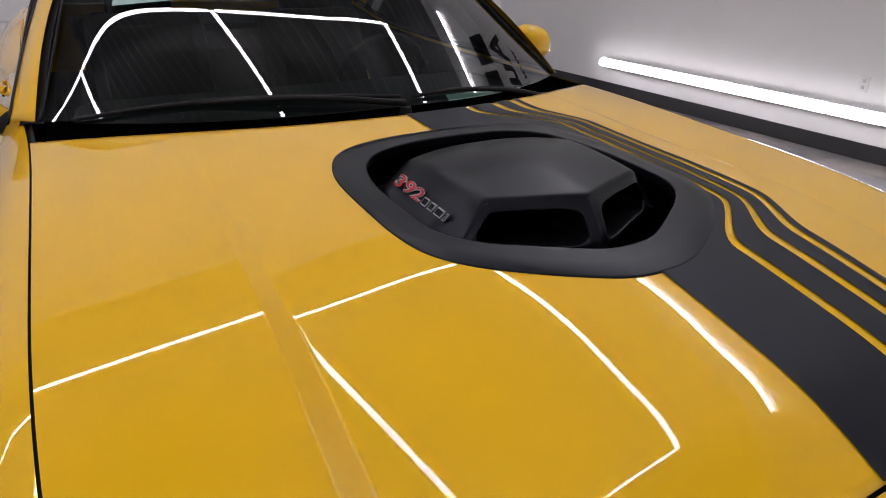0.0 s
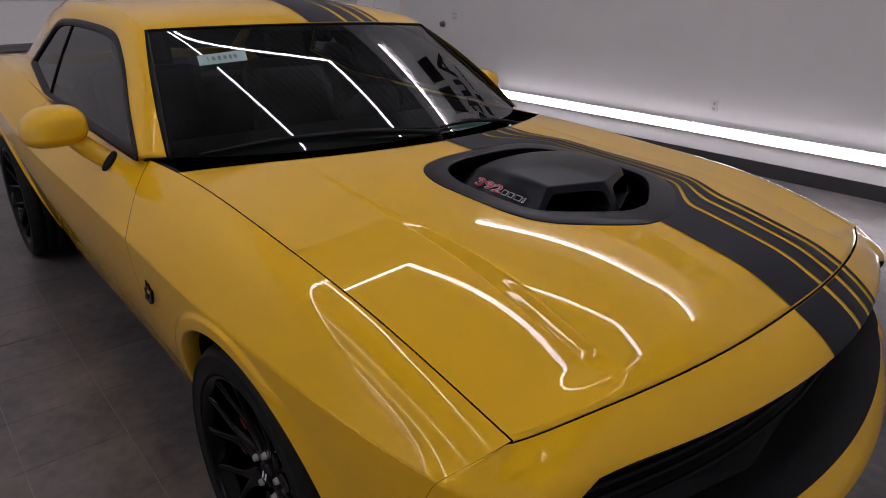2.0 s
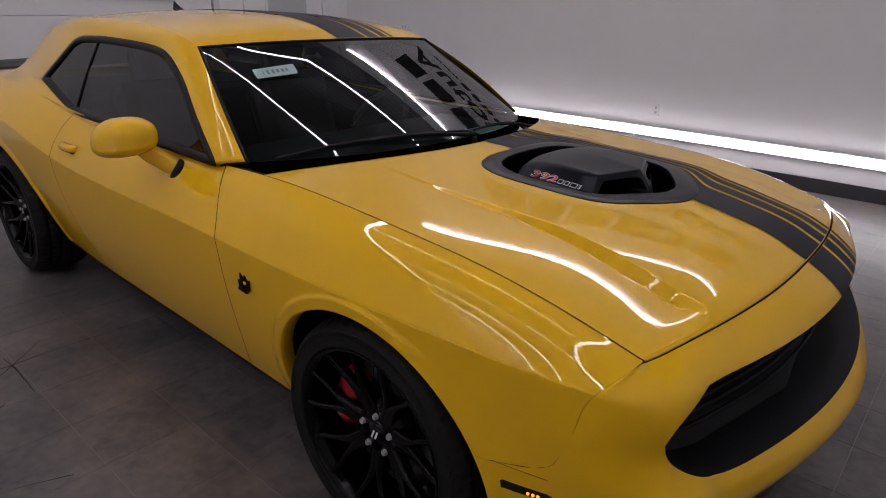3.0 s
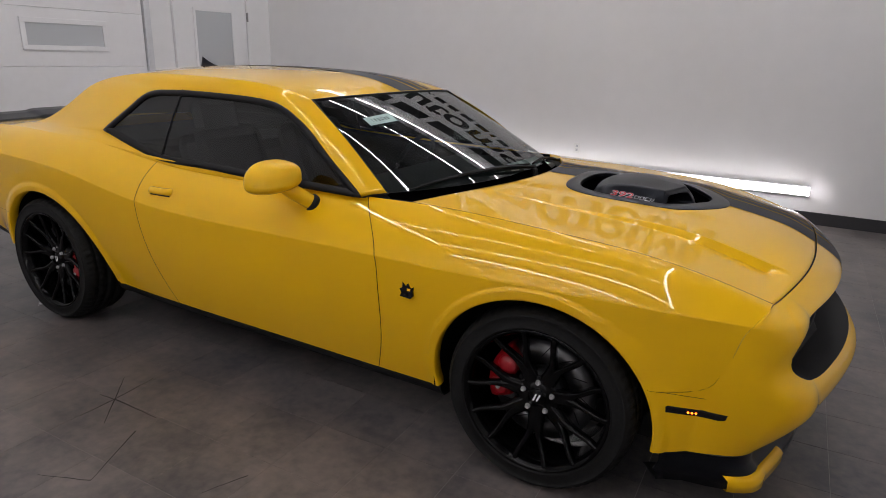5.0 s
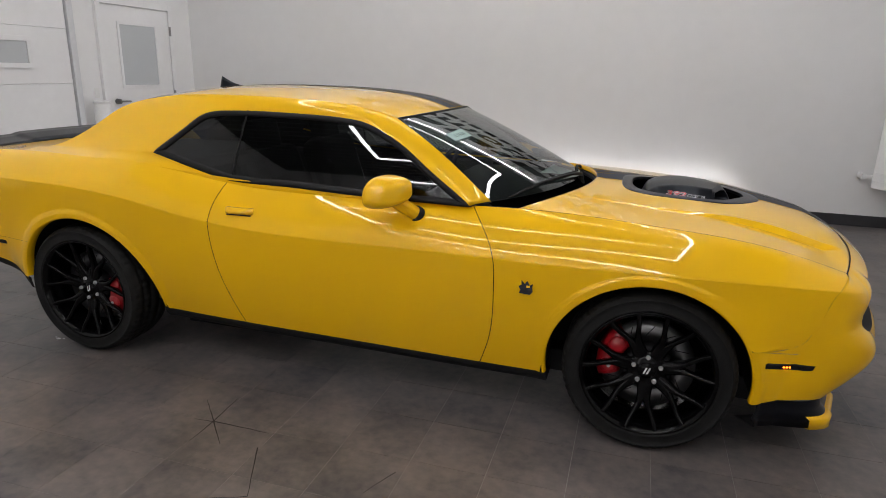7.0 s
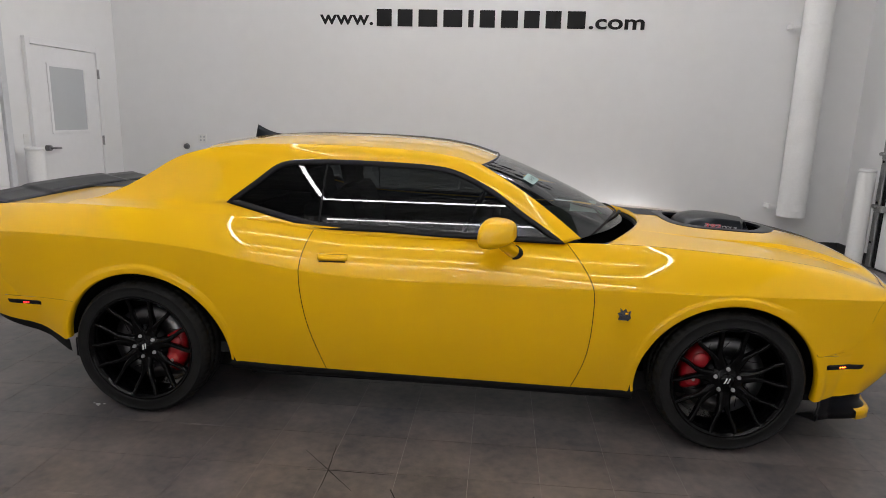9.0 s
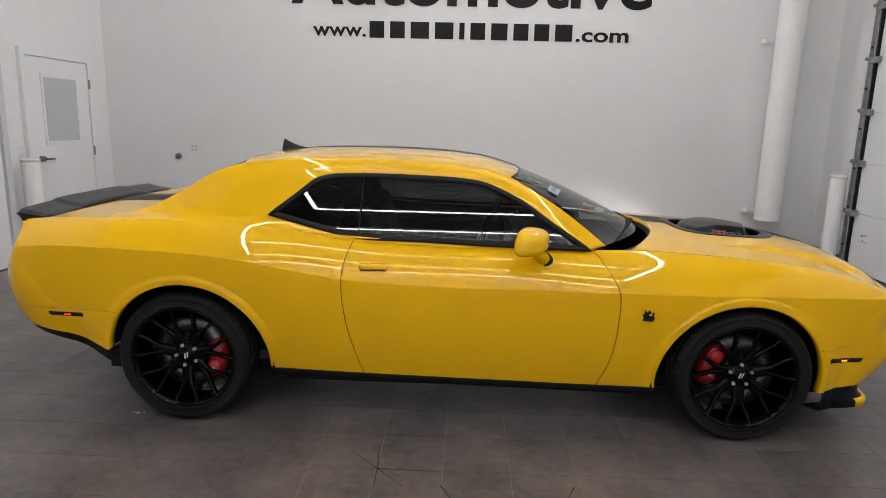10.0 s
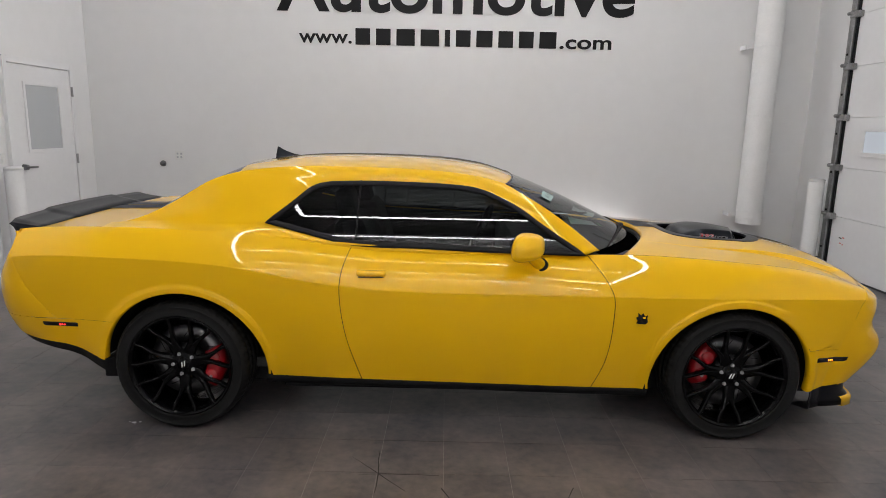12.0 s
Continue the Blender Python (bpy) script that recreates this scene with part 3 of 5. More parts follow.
# matching outer outline: windscreen edge, roof rail, rear glass edge, waist
foot, head = (0.745, 0.775, 1.008), (0.242, 0.627, float(roof_z(0.242, 0.627)))
out_a = bend([foot, (0.63, 0.748, 1.098), (0.445, 0.695, 1.226), head], 24)
rx = np.linspace(0.242, -1.22, 34)
out_b = np.stack([rx, roof_w(rx), roof_z(rx, roof_w(rx))], 1)
out_c = bend([out_b[-1], (-1.385, 0.60, 1.322), (-1.50, 0.622, 1.252), (-1.65, 0.65, 1.165), (-1.80, 0.675, 1.105), (-1.90, 0.69, 1.088)], 20)
bx = np.concatenate([np.linspace(-1.90, -1.1, 22)[:-1], np.linspace(-1.1, 0.69, 39)])
out_d = np.stack([bx, seam_y(bx), seam_z(bx)], 1)
k = smooth((-1.5 - bx) / 0.40)[:, None]
out_d = out_d * (1 - k) + k * np.stack([bx, np.interp(bx, [-1.90, -1.5], [0.69, 0.815]), seam_z(bx) + 0.01 * k[:, 0]], 1)
outer = np.concatenate([out_a[:-1], out_b[:-1], out_c[:-1], out_d[:-1]])
push = np.concatenate([np.full(14, 0.012), np.linspace(0.012, 0.024, 26), np.full(16, 0.024), np.linspace(0.024, 0.006, 19), np.linspace(0.006, 0.004, 59)])[:, None]
ctrl = (inner + outer) / 2 + push * np.array([0, 0.75, 0.66])
t = np.linspace(0, 1, 12)[:, None, None]
ring = (1 - t) ** 2 * inner + 2 * t * (1 - t) * ctrl + t * t * outer
ring = ring * np.array([1, -1, 1])
for sheet, flip in ((ring, False), (mirror(ring), True)):
    part("roof_pillar", grid_mesh("roof_pillar", sheet, flip, closed_v=True), YELLOW, car, "yellow roof pillars and rail round the side glass")


# shelf between the pillar foot and the quarter panel
n_shelf = 16
inner_line = out_d[:n_shelf]
outer_line = np.stack([inner_line[:, 0], seam_y(inner_line[:, 0]), seam_z(inner_line[:, 0])], 1)
shelf = np.stack([inner_line * (1 - k) + outer_line * k for k in (0, 0.33, 0.66, 1.0)]) * np.array([1, -1, 1])
for sheet in (shelf, mirror(shelf)):
    part("deck_side", facing(grid_mesh("deck_side", sheet), (0, 0, 1)), YELLOW, car)


for sheet in (ring, mirror(ring)):
    inside = sheet * np.array([1, 0.978, 1]) - np.array([0, 0, 0.008])
    part("pillar_lining", grid_mesh("pillar_lining", inside, closed_v=True), DARK, car)


def shrink(loop, d):
    """The outline moved inwards by d in its own plane."""
    t = np.roll(loop, -1, 0) - np.roll(loop, 1, 0)
    n = np.stack([-t[:, 1], t[:, 0]], 1)
    n /= np.linalg.norm(n, axis=1)[:, None] + 1e-9
    area = np.sum(loop[:, 0] * np.roll(loop[:, 1], -1) - loop[:, 1] * np.roll(loop[:, 0], -1))
    return loop + d * n * np.sign(area)


def on_side(xz, out=0.0):
    return np.stack([xz[:, 0], -(house_y(xz[:, 1]) + out), xz[:, 1]], 1)


grown = shrink(inner_xz, -0.004)
trim = np.stack([on_side(grown, 0.0), on_side(grown, 0.006), on_side(shrink(inner_xz, 0.010), 0.006), on_side(shrink(inner_xz, 0.022), 0.002), on_side(shrink(inner_xz, 0.024), -0.012)])


def pane_sheet(x0, x1):
    """Side glass between two uprights, within the outline of the opening."""
    xs = np.linspace(x0, x1, 50)
    lo = np.interp(xs, glass_d[:, 0], glass_d[:, 1]) + 0.008
    top_line = np.concatenate([glass_a, glass_b[1:], glass_c[1:]])[::-1]
    hi = np.maximum(np.interp(xs, top_line[:, 0], top_line[:, 1]) - 0.008, lo + 0.002)
    t = np.linspace(0, 1, 24)[:, None]
    x, z = xs[None, :] + 0 * t, lo + t * (hi - lo)
    bow = 0.002 * ((x + 0.15) / 0.8) ** 2
    return np.stack([x, -(house_y(z) - 0.004 - bow), z], 2)


SPLIT = -0.548


for n, (door, s) in enumerate(zip(doors, (1, -1))):
    m = np.array([1, s, 1])
    part("window_trim", grid_mesh("window_trim", trim * m, n == 0, closed_v=True), SEAL, car, "black window surround")
    part("door_window", facing(grid_mesh("door_window", pane_sheet(SPLIT, 0.635) * m), (0, -s, 0.3)), TINTED, door, "dark tinted side glass")
    part("quarter_window", facing(grid_mesh("quarter_window", pane_sheet(-1.02, SPLIT) * m), (0, -s, 0.3)), TINTED, car, "dark tinted quarter glass")
    z = np.linspace(1.02, 1.345, 9)
    bar = np.stack([SPLIT + (z - 1.18) * 0.04, -(house_y(z) - 0.002), z], 1) * m
    part("window_divider", tube("window_divider", bar, 0.0045, 6), SEAL, car)

# windscreen between its foot curve and the roof
def screen_foot(y):
    return np.stack([1.055 - 0.31 * np.abs(y / 0.755) ** 2.35, y, 1.030 - 0.023 * np.abs(y / 0.755) ** 2], -1)


v = np.linspace(-1, 1, 61)
low_c = screen_foot(v * 0.765)
top_y = v * 0.622
top_c = np.stack([roof_front(top_y) + 0.004, top_y, roof_z(roof_front(top_y), top_y) - 0.004], 1)
t = np.linspace(0, 1, 30)[:, None, None]
screen = low_c + t * (top_c - low_c)
screen = screen + (4 * t * (1 - t)) * ((0.016 + 0.004 * v ** 2) * (1 - v ** 8))[None, :, None] * np.array([0.45, 0, 0.9])
screen_ob = part("windshield", facing(grid_mesh("windshield", screen), (1, 0, 1)), WINDSHIELD, car, "raked windshield with dark shaded top band")
# ceramic band round the edge
inset_s = screen - 0.002 * np.array([0.45, 0, 0.9])
part("screen_band", grid_mesh("screen_band", inset_s, keep=lambda a, b: (a[2] + b[2]) / 2 > 1.335), DARK, screen_ob, "black shade band at the top of the windshield")
rim_path = np.concatenate([screen[:, 0], screen[-1, 1:], screen[::-1, -1][1:]])
part("screen_seal", tube("screen_seal", rim_path + np.array([0.002, 0, 0.001]), 0.005, 6), SEAL, screen_ob)

# black cowl under the hood's rear edge
cv = np.linspace(-1, 1, 61)
cowl_front = np.stack([hood_back(cv * 0.765) + 0.02, cv * 0.768, hood_z(hood_back(cv * 0.765), cv * 0.76) - 0.045], 1)
cowl_rear = screen_foot(cv * 0.755) + np.array([-0.02, 0, -0.008])
part("cowl", grid_mesh("cowl", np.stack([cowl_front, (cowl_front + cowl_rear) / 2 - np.array([0, 0, 0.035]), cowl_rear]), True), WELL_SHADE, car, "black plastic cowl at the windshield foot")

# rear glass and deck
v = np.linspace(-1, 1, 41)
ry = v * 0.565
rear_top = np.stack([roof_back(ry), ry, roof_z(roof_back(ry), ry) - 0.003], 1)
ly = v * 0.665
rear_low = np.stack([-1.86 + 0.07 * (ly / 0.66) ** 2, ly, 1.088 + 0 * ly], 1)
t = np.linspace(0, 1, 20)[:, None, None]
rear = rear_top + t * (rear_low - rear_top) + 4 * t * (1 - t) * (1 - 0.95 * v ** 2)[None, :, None] * np.array([-0.012, 0, 0.022])
part("rear_window", facing(grid_mesh("rear_window", rear, True), (-1, 0, 1)), TINTED, car, "dark sloping rear window")


def deck_z(x, y):
    return 1.082 - 0.008 * np.abs(y / 0.77) ** 2.5 - 0.03 * (-1.9 - x)


U, V = np.meshgrid(np.linspace(0, 1, 24), np.linspace(-1, 1, 61), indexing="ij")
xx = -2.40 + U * 0.55
yy = V * (seam_y(xx) - HALF)
edge_drop = (seam_z(xx) - deck_z(xx, seam_y(xx))) * np.abs(V) ** 4
part("trunk_lid", grid_mesh("trunk_lid", np.stack([xx, yy, deck_z(xx, yy) + edge_drop], 2), True), YELLOW, car, "yellow trunk lid")
for y0, y1 in BANDS:
    part("trunk_stripe", stripe_sheet("trunk_stripe", lambda y: -2.39 + 0 * y, lambda y: -1.87 + 0 * y, y0, y1, deck_z, False, 16, 0.004), STRIPE, car, "satin black vinyl stripe")

# rear spoiler: a blade with a raised middle
sy = np.linspace(-0.752, 0.752, 91)
rise = 0.010 * smooth((0.42 - np.abs(sy)) / 0.07)
tip = smooth((0.752 - np.abs(sy)) / 0.06)
prof = []
for dx, dz in ((0.105, 0.000), (0.03, 0.013), (-0.06, 0.031), (-0.105, 0.043), (-0.112, 0.036), (-0.09, 0.006), (-0.08, -0.03)):
    x = -2.355 + dx + 0.045 * (sy / 0.745) ** 2
    prof.append(np.stack([x, sy, 1.069 - 0.008 * np.abs(sy / 0.745) ** 2.5 + dz * (0.6 + 0.4 * tip) + (rise if dz > 0.012 else 0)], 1))
spoiler_bm = bmesh.new()
spoiler_bm.from_mesh(grid_mesh("rear_spoiler", np.array(prof), closed_u=True))
bmesh.ops.holes_fill(spoiler_bm, edges=spoiler_bm.edges)
bmesh.ops.recalc_face_normals(spoiler_bm, faces=spoiler_bm.faces)
part("rear_spoiler", bm_mesh("rear_spoiler", spoiler_bm, True), SATIN, car, "satin black trunk-lip spoiler")

# rear bumper skin
tail_x = spline((1.06, -2.40), (0.95, -2.47), (0.85, -2.55), (0.72, -2.59), (0.60, -2.585), (0.50, -2.54), (0.42, -2.49))


def tail_point(s, z):
    s, z = np.broadcast_arrays(np.asarray(s, float), np.asarray(z, float))
    xc, zc, r = ARCH["rear"]
    xe = tail_seam(np.maximum(z, 0.6))
    ye = side_y(xe, np.minimum(z, 1.03))
    xf, yk, bow = tail_x(z), 0.62, -0.14
    kx, cy = xf - bow * yk ** 2, ye + 0.004
    cx = kx - 2 * bow * yk * (cy - yk) * 0.8
    t = np.clip((s - 0.5) / 0.5, 0, 1)
    y_arc = yk * s / 0.5
    x = np.where(s < 0.5, xf - bow * y_arc ** 2, (1 - t) ** 2 * kx + 2 * t * (1 - t) * cx + t * t * xe)
    y = np.where(s < 0.5, y_arc, (1 - t) ** 2 * yk + 2 * t * (1 - t) * cy + t * t * ye)
    if np.any(s > 1):
        arch_x = xc - np.sqrt(r * r - np.clip(z - zc, 0, 0.262) ** 2)
        x = np.where(s > 1, xe + (s - 1) / 0.4 * (arch_x - xe), x)
        y = np.where(s > 1, side_y(x, np.minimum(z, 1.03)), y)
    return np.stack([x, -y, z], -1)


sv = np.concatenate([np.linspace(0, 0.5, 16)[:-1], np.linspace(0.5, 1, 36)])
vv = np.linspace(0, 1, 30)[:, None]


def tail_bottom(s):
    return 0.495 - 0.12 * np.clip((s - 0.70) / 0.70, 0, 1)


skins = []
sl = np.concatenate([sv, np.linspace(1.03, 1.4, 14)])
for p in (tail_point(sl[None] + 0 * vv, tail_bottom(sl) + vv * (0.5988 - tail_bottom(sl))), tail_point(sv[None] + 0 * vv, 0.6015 + vv * 0.4485 + 0 * sv)):
    skins.append(grid_mesh("rear_bumper", np.concatenate([mirror(p)[:, :0:-1], p], 1), True))
rear_bumper = part("rear_bumper", merge("rear_bumper", skins), YELLOW, car, "yellow rear bumper skin")
rear_bumper.data.shade_smooth()
p = tail_point(sl[None] + 0 * vv, tail_bottom(sl) - 0.003 - vv * (0.035 + 0.034 * smooth((sl - 0.7) / 0.6)))
p = p * np.array([1, 0.99, 1]) + np.array([0.006, 0, 0])
part("rear_valance", grid_mesh("rear_valance", np.concatenate([mirror(p)[:, :0:-1], p], 1), True), BLACK, rear_bumper, "black lower rear valance")

# black sills
xs = np.linspace(-1.045, 1.045, 40)
sill = []
for dz, dy in ((0.006, -0.012), (0, -0.005), (-0.03, -0.016), (-0.055, -0.04), (-0.062, -0.08), (-0.062, -0.3)):
    z = sill_z(xs) + dz - 0.003
    sill.append(np.stack([xs, -(side_low(xs, sill_z(xs)) + dy), z], 1))
both_sides("sill", np.array(sill), BLACK, car, "black plastic sill under the door", True)

# wheel wells: flange and dark liner
for which, (xc, zc, r) in ARCH.items():
    a = np.radians(np.linspace(-7, 189, 60) if which == "front" else np.linspace(-7, 174, 60))
    for s in (1, -1):
        lip = []
        for rr, inn in ((r + 0.008, 0.002), (r, 0.0005), (r - 0.006, 0.004), (r - 0.008, 0.03), (r - 0.004, 0.05)):
            x, z = xc + rr * np.cos(a), zc + rr * np.sin(a)
            y = side_low(xc + r * np.cos(a), np.maximum(zc + r * np.sin(a), 0.28)) - inn
            lip.append(np.stack([x, -s * y, z], 1))
        part("arch_lip", grid_mesh("arch_lip", np.array(lip), s < 0), YELLOW, car)
        well = []
        rim_y = side_low(xc + r * np.cos(a), np.maximum(zc + r * np.sin(a), 0.28)) - 0.035
        for y in (rim_y, 0.7, 0.50):
            well.append(np.stack([xc + (r + 0.006) * np.cos(a), 0 * a - s * y, zc + (r + 0.006) * np.sin(a)], 1))
        well.append(well[-1] * np.array([0, 1, 0]) + np.array([xc, 0, zc]))
        part("wheel_well", grid_mesh("wheel_well", np.array(well), s > 0), BLACK, car, "dark wheel-well liner")

# --- floor pan, closing the body below
pan = box(-2.05, 2.05, -0.62, 0.62, 0.165, 0.28, 0.01)
box(-0.98, 0.98, -0.70, 0.70, 0.165, 0.27, 0.01, pan)
part("floor_pan", pan, BLACK, car, "dark underbody")


# --- wheels
def lathe(name, prof, seg=72, flip=False):
    """Turns (radius, y) pairs round the axle (y)."""
    p = np.array(prof, float)
    a = np.linspace(0, 2 * np.pi, seg, endpoint=False)[:, None]
    sheet = np.stack([p[:, 0] * np.cos(a), p[:, 1] + 0 * a, p[:, 0] * np.sin(a)], 2)
    return grid_mesh(name, sheet, flip, closed_u=True)


# outer face is at y = 0, inside towards +y
tyre_me = lathe("tyre", [(0.273, 0.012), (0.276, 0.001), (0.282, -0.003), (0.2835, -0.006), (0.287, -0.0065), (0.2885, -0.005), (0.312, -0.010), (0.326, -0.0075), (0.3275, -0.0095), (0.3315, -0.0085), (0.333, -0.005), (0.341, 0.002), (0.349, 0.012), (0.355, 0.03), (0.3575, 0.05), (0.352, 0.052), (0.352, 0.057), (0.3585, 0.06), (0.3595, 0.10), (0.353, 0.103), (0.353, 0.108), (0.3597, 0.111), (0.3597, 0.16), (0.353, 0.163), (0.353, 0.168), (0.3590, 0.171), (0.3575, 0.22), (0.348, 0.25), (0.30, 0.27), (0.273, 0.25)], 240)
# shoulder blocks: every third line of the tread is cut back
for v in tyre_me.vertices:
    r_v, turn_v = math.hypot(v.co.x, v.co.z), math.degrees(math.atan2(v.co.z, v.co.x)) % 360
    if r_v > 0.343 and (0.01 < v.co.y < 0.05 or 0.058 < v.co.y < 0.1005) and round(turn_v / 1.5) % 4 < 1:
        v.co.x *= 1 - 0.006 / r_v
        v.co.z *= 1 - 0.006 / r_v
barrel_me = lathe("rim_barrel", [(0.273, 0.004), (0.2785, 0.0), (0.277, -0.004), (0.2695, -0.003), (0.262, 0.010), (0.257, 0.016), (0.2565, 0.05), (0.247, 0.10), (0.243, 0.24), (0.273, 0.25)], 96)
disc_me = lathe("brake_disc", [(0.06, 0.118), (0.104, 0.118), (0.106, 0.108), (0.198, 0.108), (0.198, 0.136), (0.06, 0.136)], 64)
hat_me = lathe("hub", [(0.001, 0.05), (0.075, 0.05), (0.098, 0.062), (0.104, 0.1079), (0.05, 0.2)], 40)
centre_me = lathe("wheel_centre", [(0.0005, 0.038), (0.032, 0.038), (0.034, 0.042), (0.037, 0.046), (0.066, 0.045), (0.080, 0.049), (0.088, 0.062), (0.086, 0.08), (0.05, 0.085)], 56)


def sweep(points, widths, depths):
    """A spoke: rounded-box section along points in the wheel's plane."""
    p = np.array(points, float)
    t = np.gradient(p, axis=0)
    t /= np.linalg.norm(t, axis=1)[:, None]
    s = np.cross(t, np.array([0, 1.0, 0]))
    rows = []
    for c in ((-1, 1), (-1, 0.25), (-0.55, 0), (0.55, 0), (1, 0.25), (1, 1)):
        rows.append(p + s * (np.array(widths)[:, None] / 2 * c[0]) + np.array([0, 1.0, 0]) * (np.array(depths)[:, None] * c[1]))
    return grid_mesh("spoke", np.stack(rows, 1), True, closed_v=True)


def spoke_pair():
    out = []
    for s in (1, -1):
        pts, w = [], []
        for k in np.linspace(0, 1, 14):
            r = 0.055 + 0.209 * k
            a = s * (0.07 + 0.155 * smooth((k - 0.20) / 0.72))
            pts.append((r * math.sin(a), 0.046 - 0.042 * k + 0.003 * math.sin(math.pi * k), r * math.cos(a)))
            w.append(0.054 - 0.033 * smooth((k - 0.05) / 0.55))
        out.append(sweep(pts, w, [0.035 - 0.012 * k for k in np.linspace(0, 1, 14)]))
    return merge("spoke", out)


spoke_me = spoke_pair()
spoke_me.shade_smooth()
bm = bmesh.new()
bmesh.ops.create_cone(bm, cap_ends=True, segments=12, radius1=0.0115, radius2=0.008, depth=0.012)
bmesh.ops.rotate(bm, matrix=Matrix.Rotation(math.pi / 2, 3, "X"), verts=bm.verts)
nut_me = bm_mesh("lug_nut", bm)


def caliper_mesh():
    a = np.linspace(-0.62, 0.62, 20)
    rows = []
    for rr, y in ((0.115, 0.145), (0.115, 0.070), (0.130, 0.058), (0.180, 0.058), (0.205, 0.070), (0.212, 0.09), (0.212, 0.145)):
        k = 1 - 0.25 * (np.abs(a) / 0.62) ** 3
        rows.append(np.stack([rr * np.cos(a), y + 0.012 * (1 - k) * 4 * (0.1 > y), rr * np.sin(a)], 1))
    cal = grid_mesh("c", np.array(rows), closed_u=True)
    bm = bmesh.new()
    bm.from_mesh(cal)
    for a0 in (-0.32, 0.32):
        r = bmesh.ops.create_uvsphere(bm, u_segments=16, v_segments=8, radius=0.038)
        bmesh.ops.scale(bm, vec=(1, 0.35, 1), verts=r["verts"])
        bmesh.ops.translate(bm, vec=(0.158 * math.cos(a0), 0.060, 0.158 * math.sin(a0)), verts=r["verts"])
    bmesh.ops.holes_fill(bm, edges=bm.edges)
    return bm_mesh("brake_caliper", bm, True)


caliper_me = caliper_mesh()
slot_me = bm_mesh("disc_slot", box(-0.0275, 0.0275, 0.1072, 0.1079, -0.0018, 0.0018))
bm = bmesh.new()
bmesh.ops.create_cone(bm, cap_ends=True, segments=16, radius1=0.010, radius2=0.008, depth=0.008)
bmesh.ops.rotate(bm, matrix=Matrix.Rotation(math.pi / 2, 3, "X"), verts=bm.verts)
bolt_me = bm_mesh("caliper_bolt", bm)
slash_bm = bmesh.new()
for dx in (-0.007, 0.007):
    vs = [slash_bm.verts.new(v) for v in ((dx - 0.009, 0.0365, -0.014), (dx - 0.002, 0.0365, -0.014), (dx + 0.009, 0.0365, 0.014), (dx + 0.002, 0.0365, 0.014))]
    slash_bm.faces.new(vs)
slash_me = bm_mesh("cap_mark", slash_bm)


def wheel(which, side, turn, nuts, caliper_at):
    x = AXLE[which]
    y = 0.922
    hub = part("wheel", barrel_me, RIM, car, "gloss black split-spoke alloy wheel")
    hub.matrix_basis = pose(x, -y, 0.358, 0, 0, 0) if side > 0 else pose(x, y, 0.358, 0, 0, 180)
    part("tyre", tyre_me, RUBBER, hub, "black rubber tyre")
    disc = part("brake_disc", disc_me, STEEL, hub)
    for k in range(12):
        a = radians(30 * k)
        ob = part("disc_slot", slot_me, BLACK, disc)
        ob.matrix_basis = pose(0.155 * math.cos(a), 0, 0.155 * math.sin(a), 0, 35 - 30 * k, 0)
    part("hub", hat_me, BLACK, hub)
    part("wheel_centre", centre_me, RIM, hub)
    for k in range(7):
        ob = part("spoke", spoke_me, RIM, hub)
        ob.matrix_basis = pose(0, 0, 0, 0, turn + k * 360 / 7, 0)
    for k in range(5):
        a = radians(nuts + k * 72)
        ob = part("lug_nut", nut_me, NUT, hub)
        ob.matrix_basis = pose(0.058 * math.sin(a), 0.042, 0.058 * math.cos(a))
    ob = part("brake_caliper", caliper_me, RED, hub, "red brake caliper")
    ob.matrix_basis = pose(0, 0, 0, 0, caliper_at, 0)
    bolt = part("caliper_bolt", bolt_me, NUT, ob)
    low = 0.32 if which == "front" else -0.32
    bolt.matrix_basis = pose(0.158 * math.cos(low), 0.046, 0.158 * math.sin(low))
    ob = part("cap_mark", slash_me, DOORPAINT, hub)
    ob.matrix_basis = pose(0, 0, 0, 0, nuts, 0)


for side in (1, -1):
    wheel("front", side, 25.7 if side > 0 else 11, 0 if side > 0 else 20, 197 if side > 0 else -23)
    wheel("rear", side, 25.7 if side > 0 else 30, -22 if side > 0 else 10, 8 if side > 0 else 172)

# --- hood scoop
scoop = part("scoop_bezel", grid_mesh("scoop_bezel", np.zeros((2, 2, 3))), SATIN, car, "satin black bezel flush in the hood")
a = np.linspace(0, 2 * np.pi, 161)[:-1]
ro, ri = bezel_radius(np.arctan2(np.sin(a), np.cos(a)), BEZEL_OUT), bezel_radius(np.arctan2(np.sin(a), np.cos(a)), BEZEL_IN)
rows = []
for rr, dz in ((ro + 0.0005, 0.0002), (ro, 0.002), (ro - 0.002, 0.003), (0.5 * ro + 0.5 * ri, 0.003), (ri + 0.006, 0.003), (ri + 0.0025, 0.003), (ri + 0.0006, 0.0022), (ri, 0.0004), (ri, -0.003), (ri, -0.014)):
    x, y = 1.58 + rr * np.cos(a), rr * np.sin(a)
    rows.append(np.stack([x, y, hood_z(x, y) + dz], 1))
scoop.data = grid_mesh("scoop_bezel", np.array(rows), True, closed_v=True)
scoop.data.materials.append(SATIN)
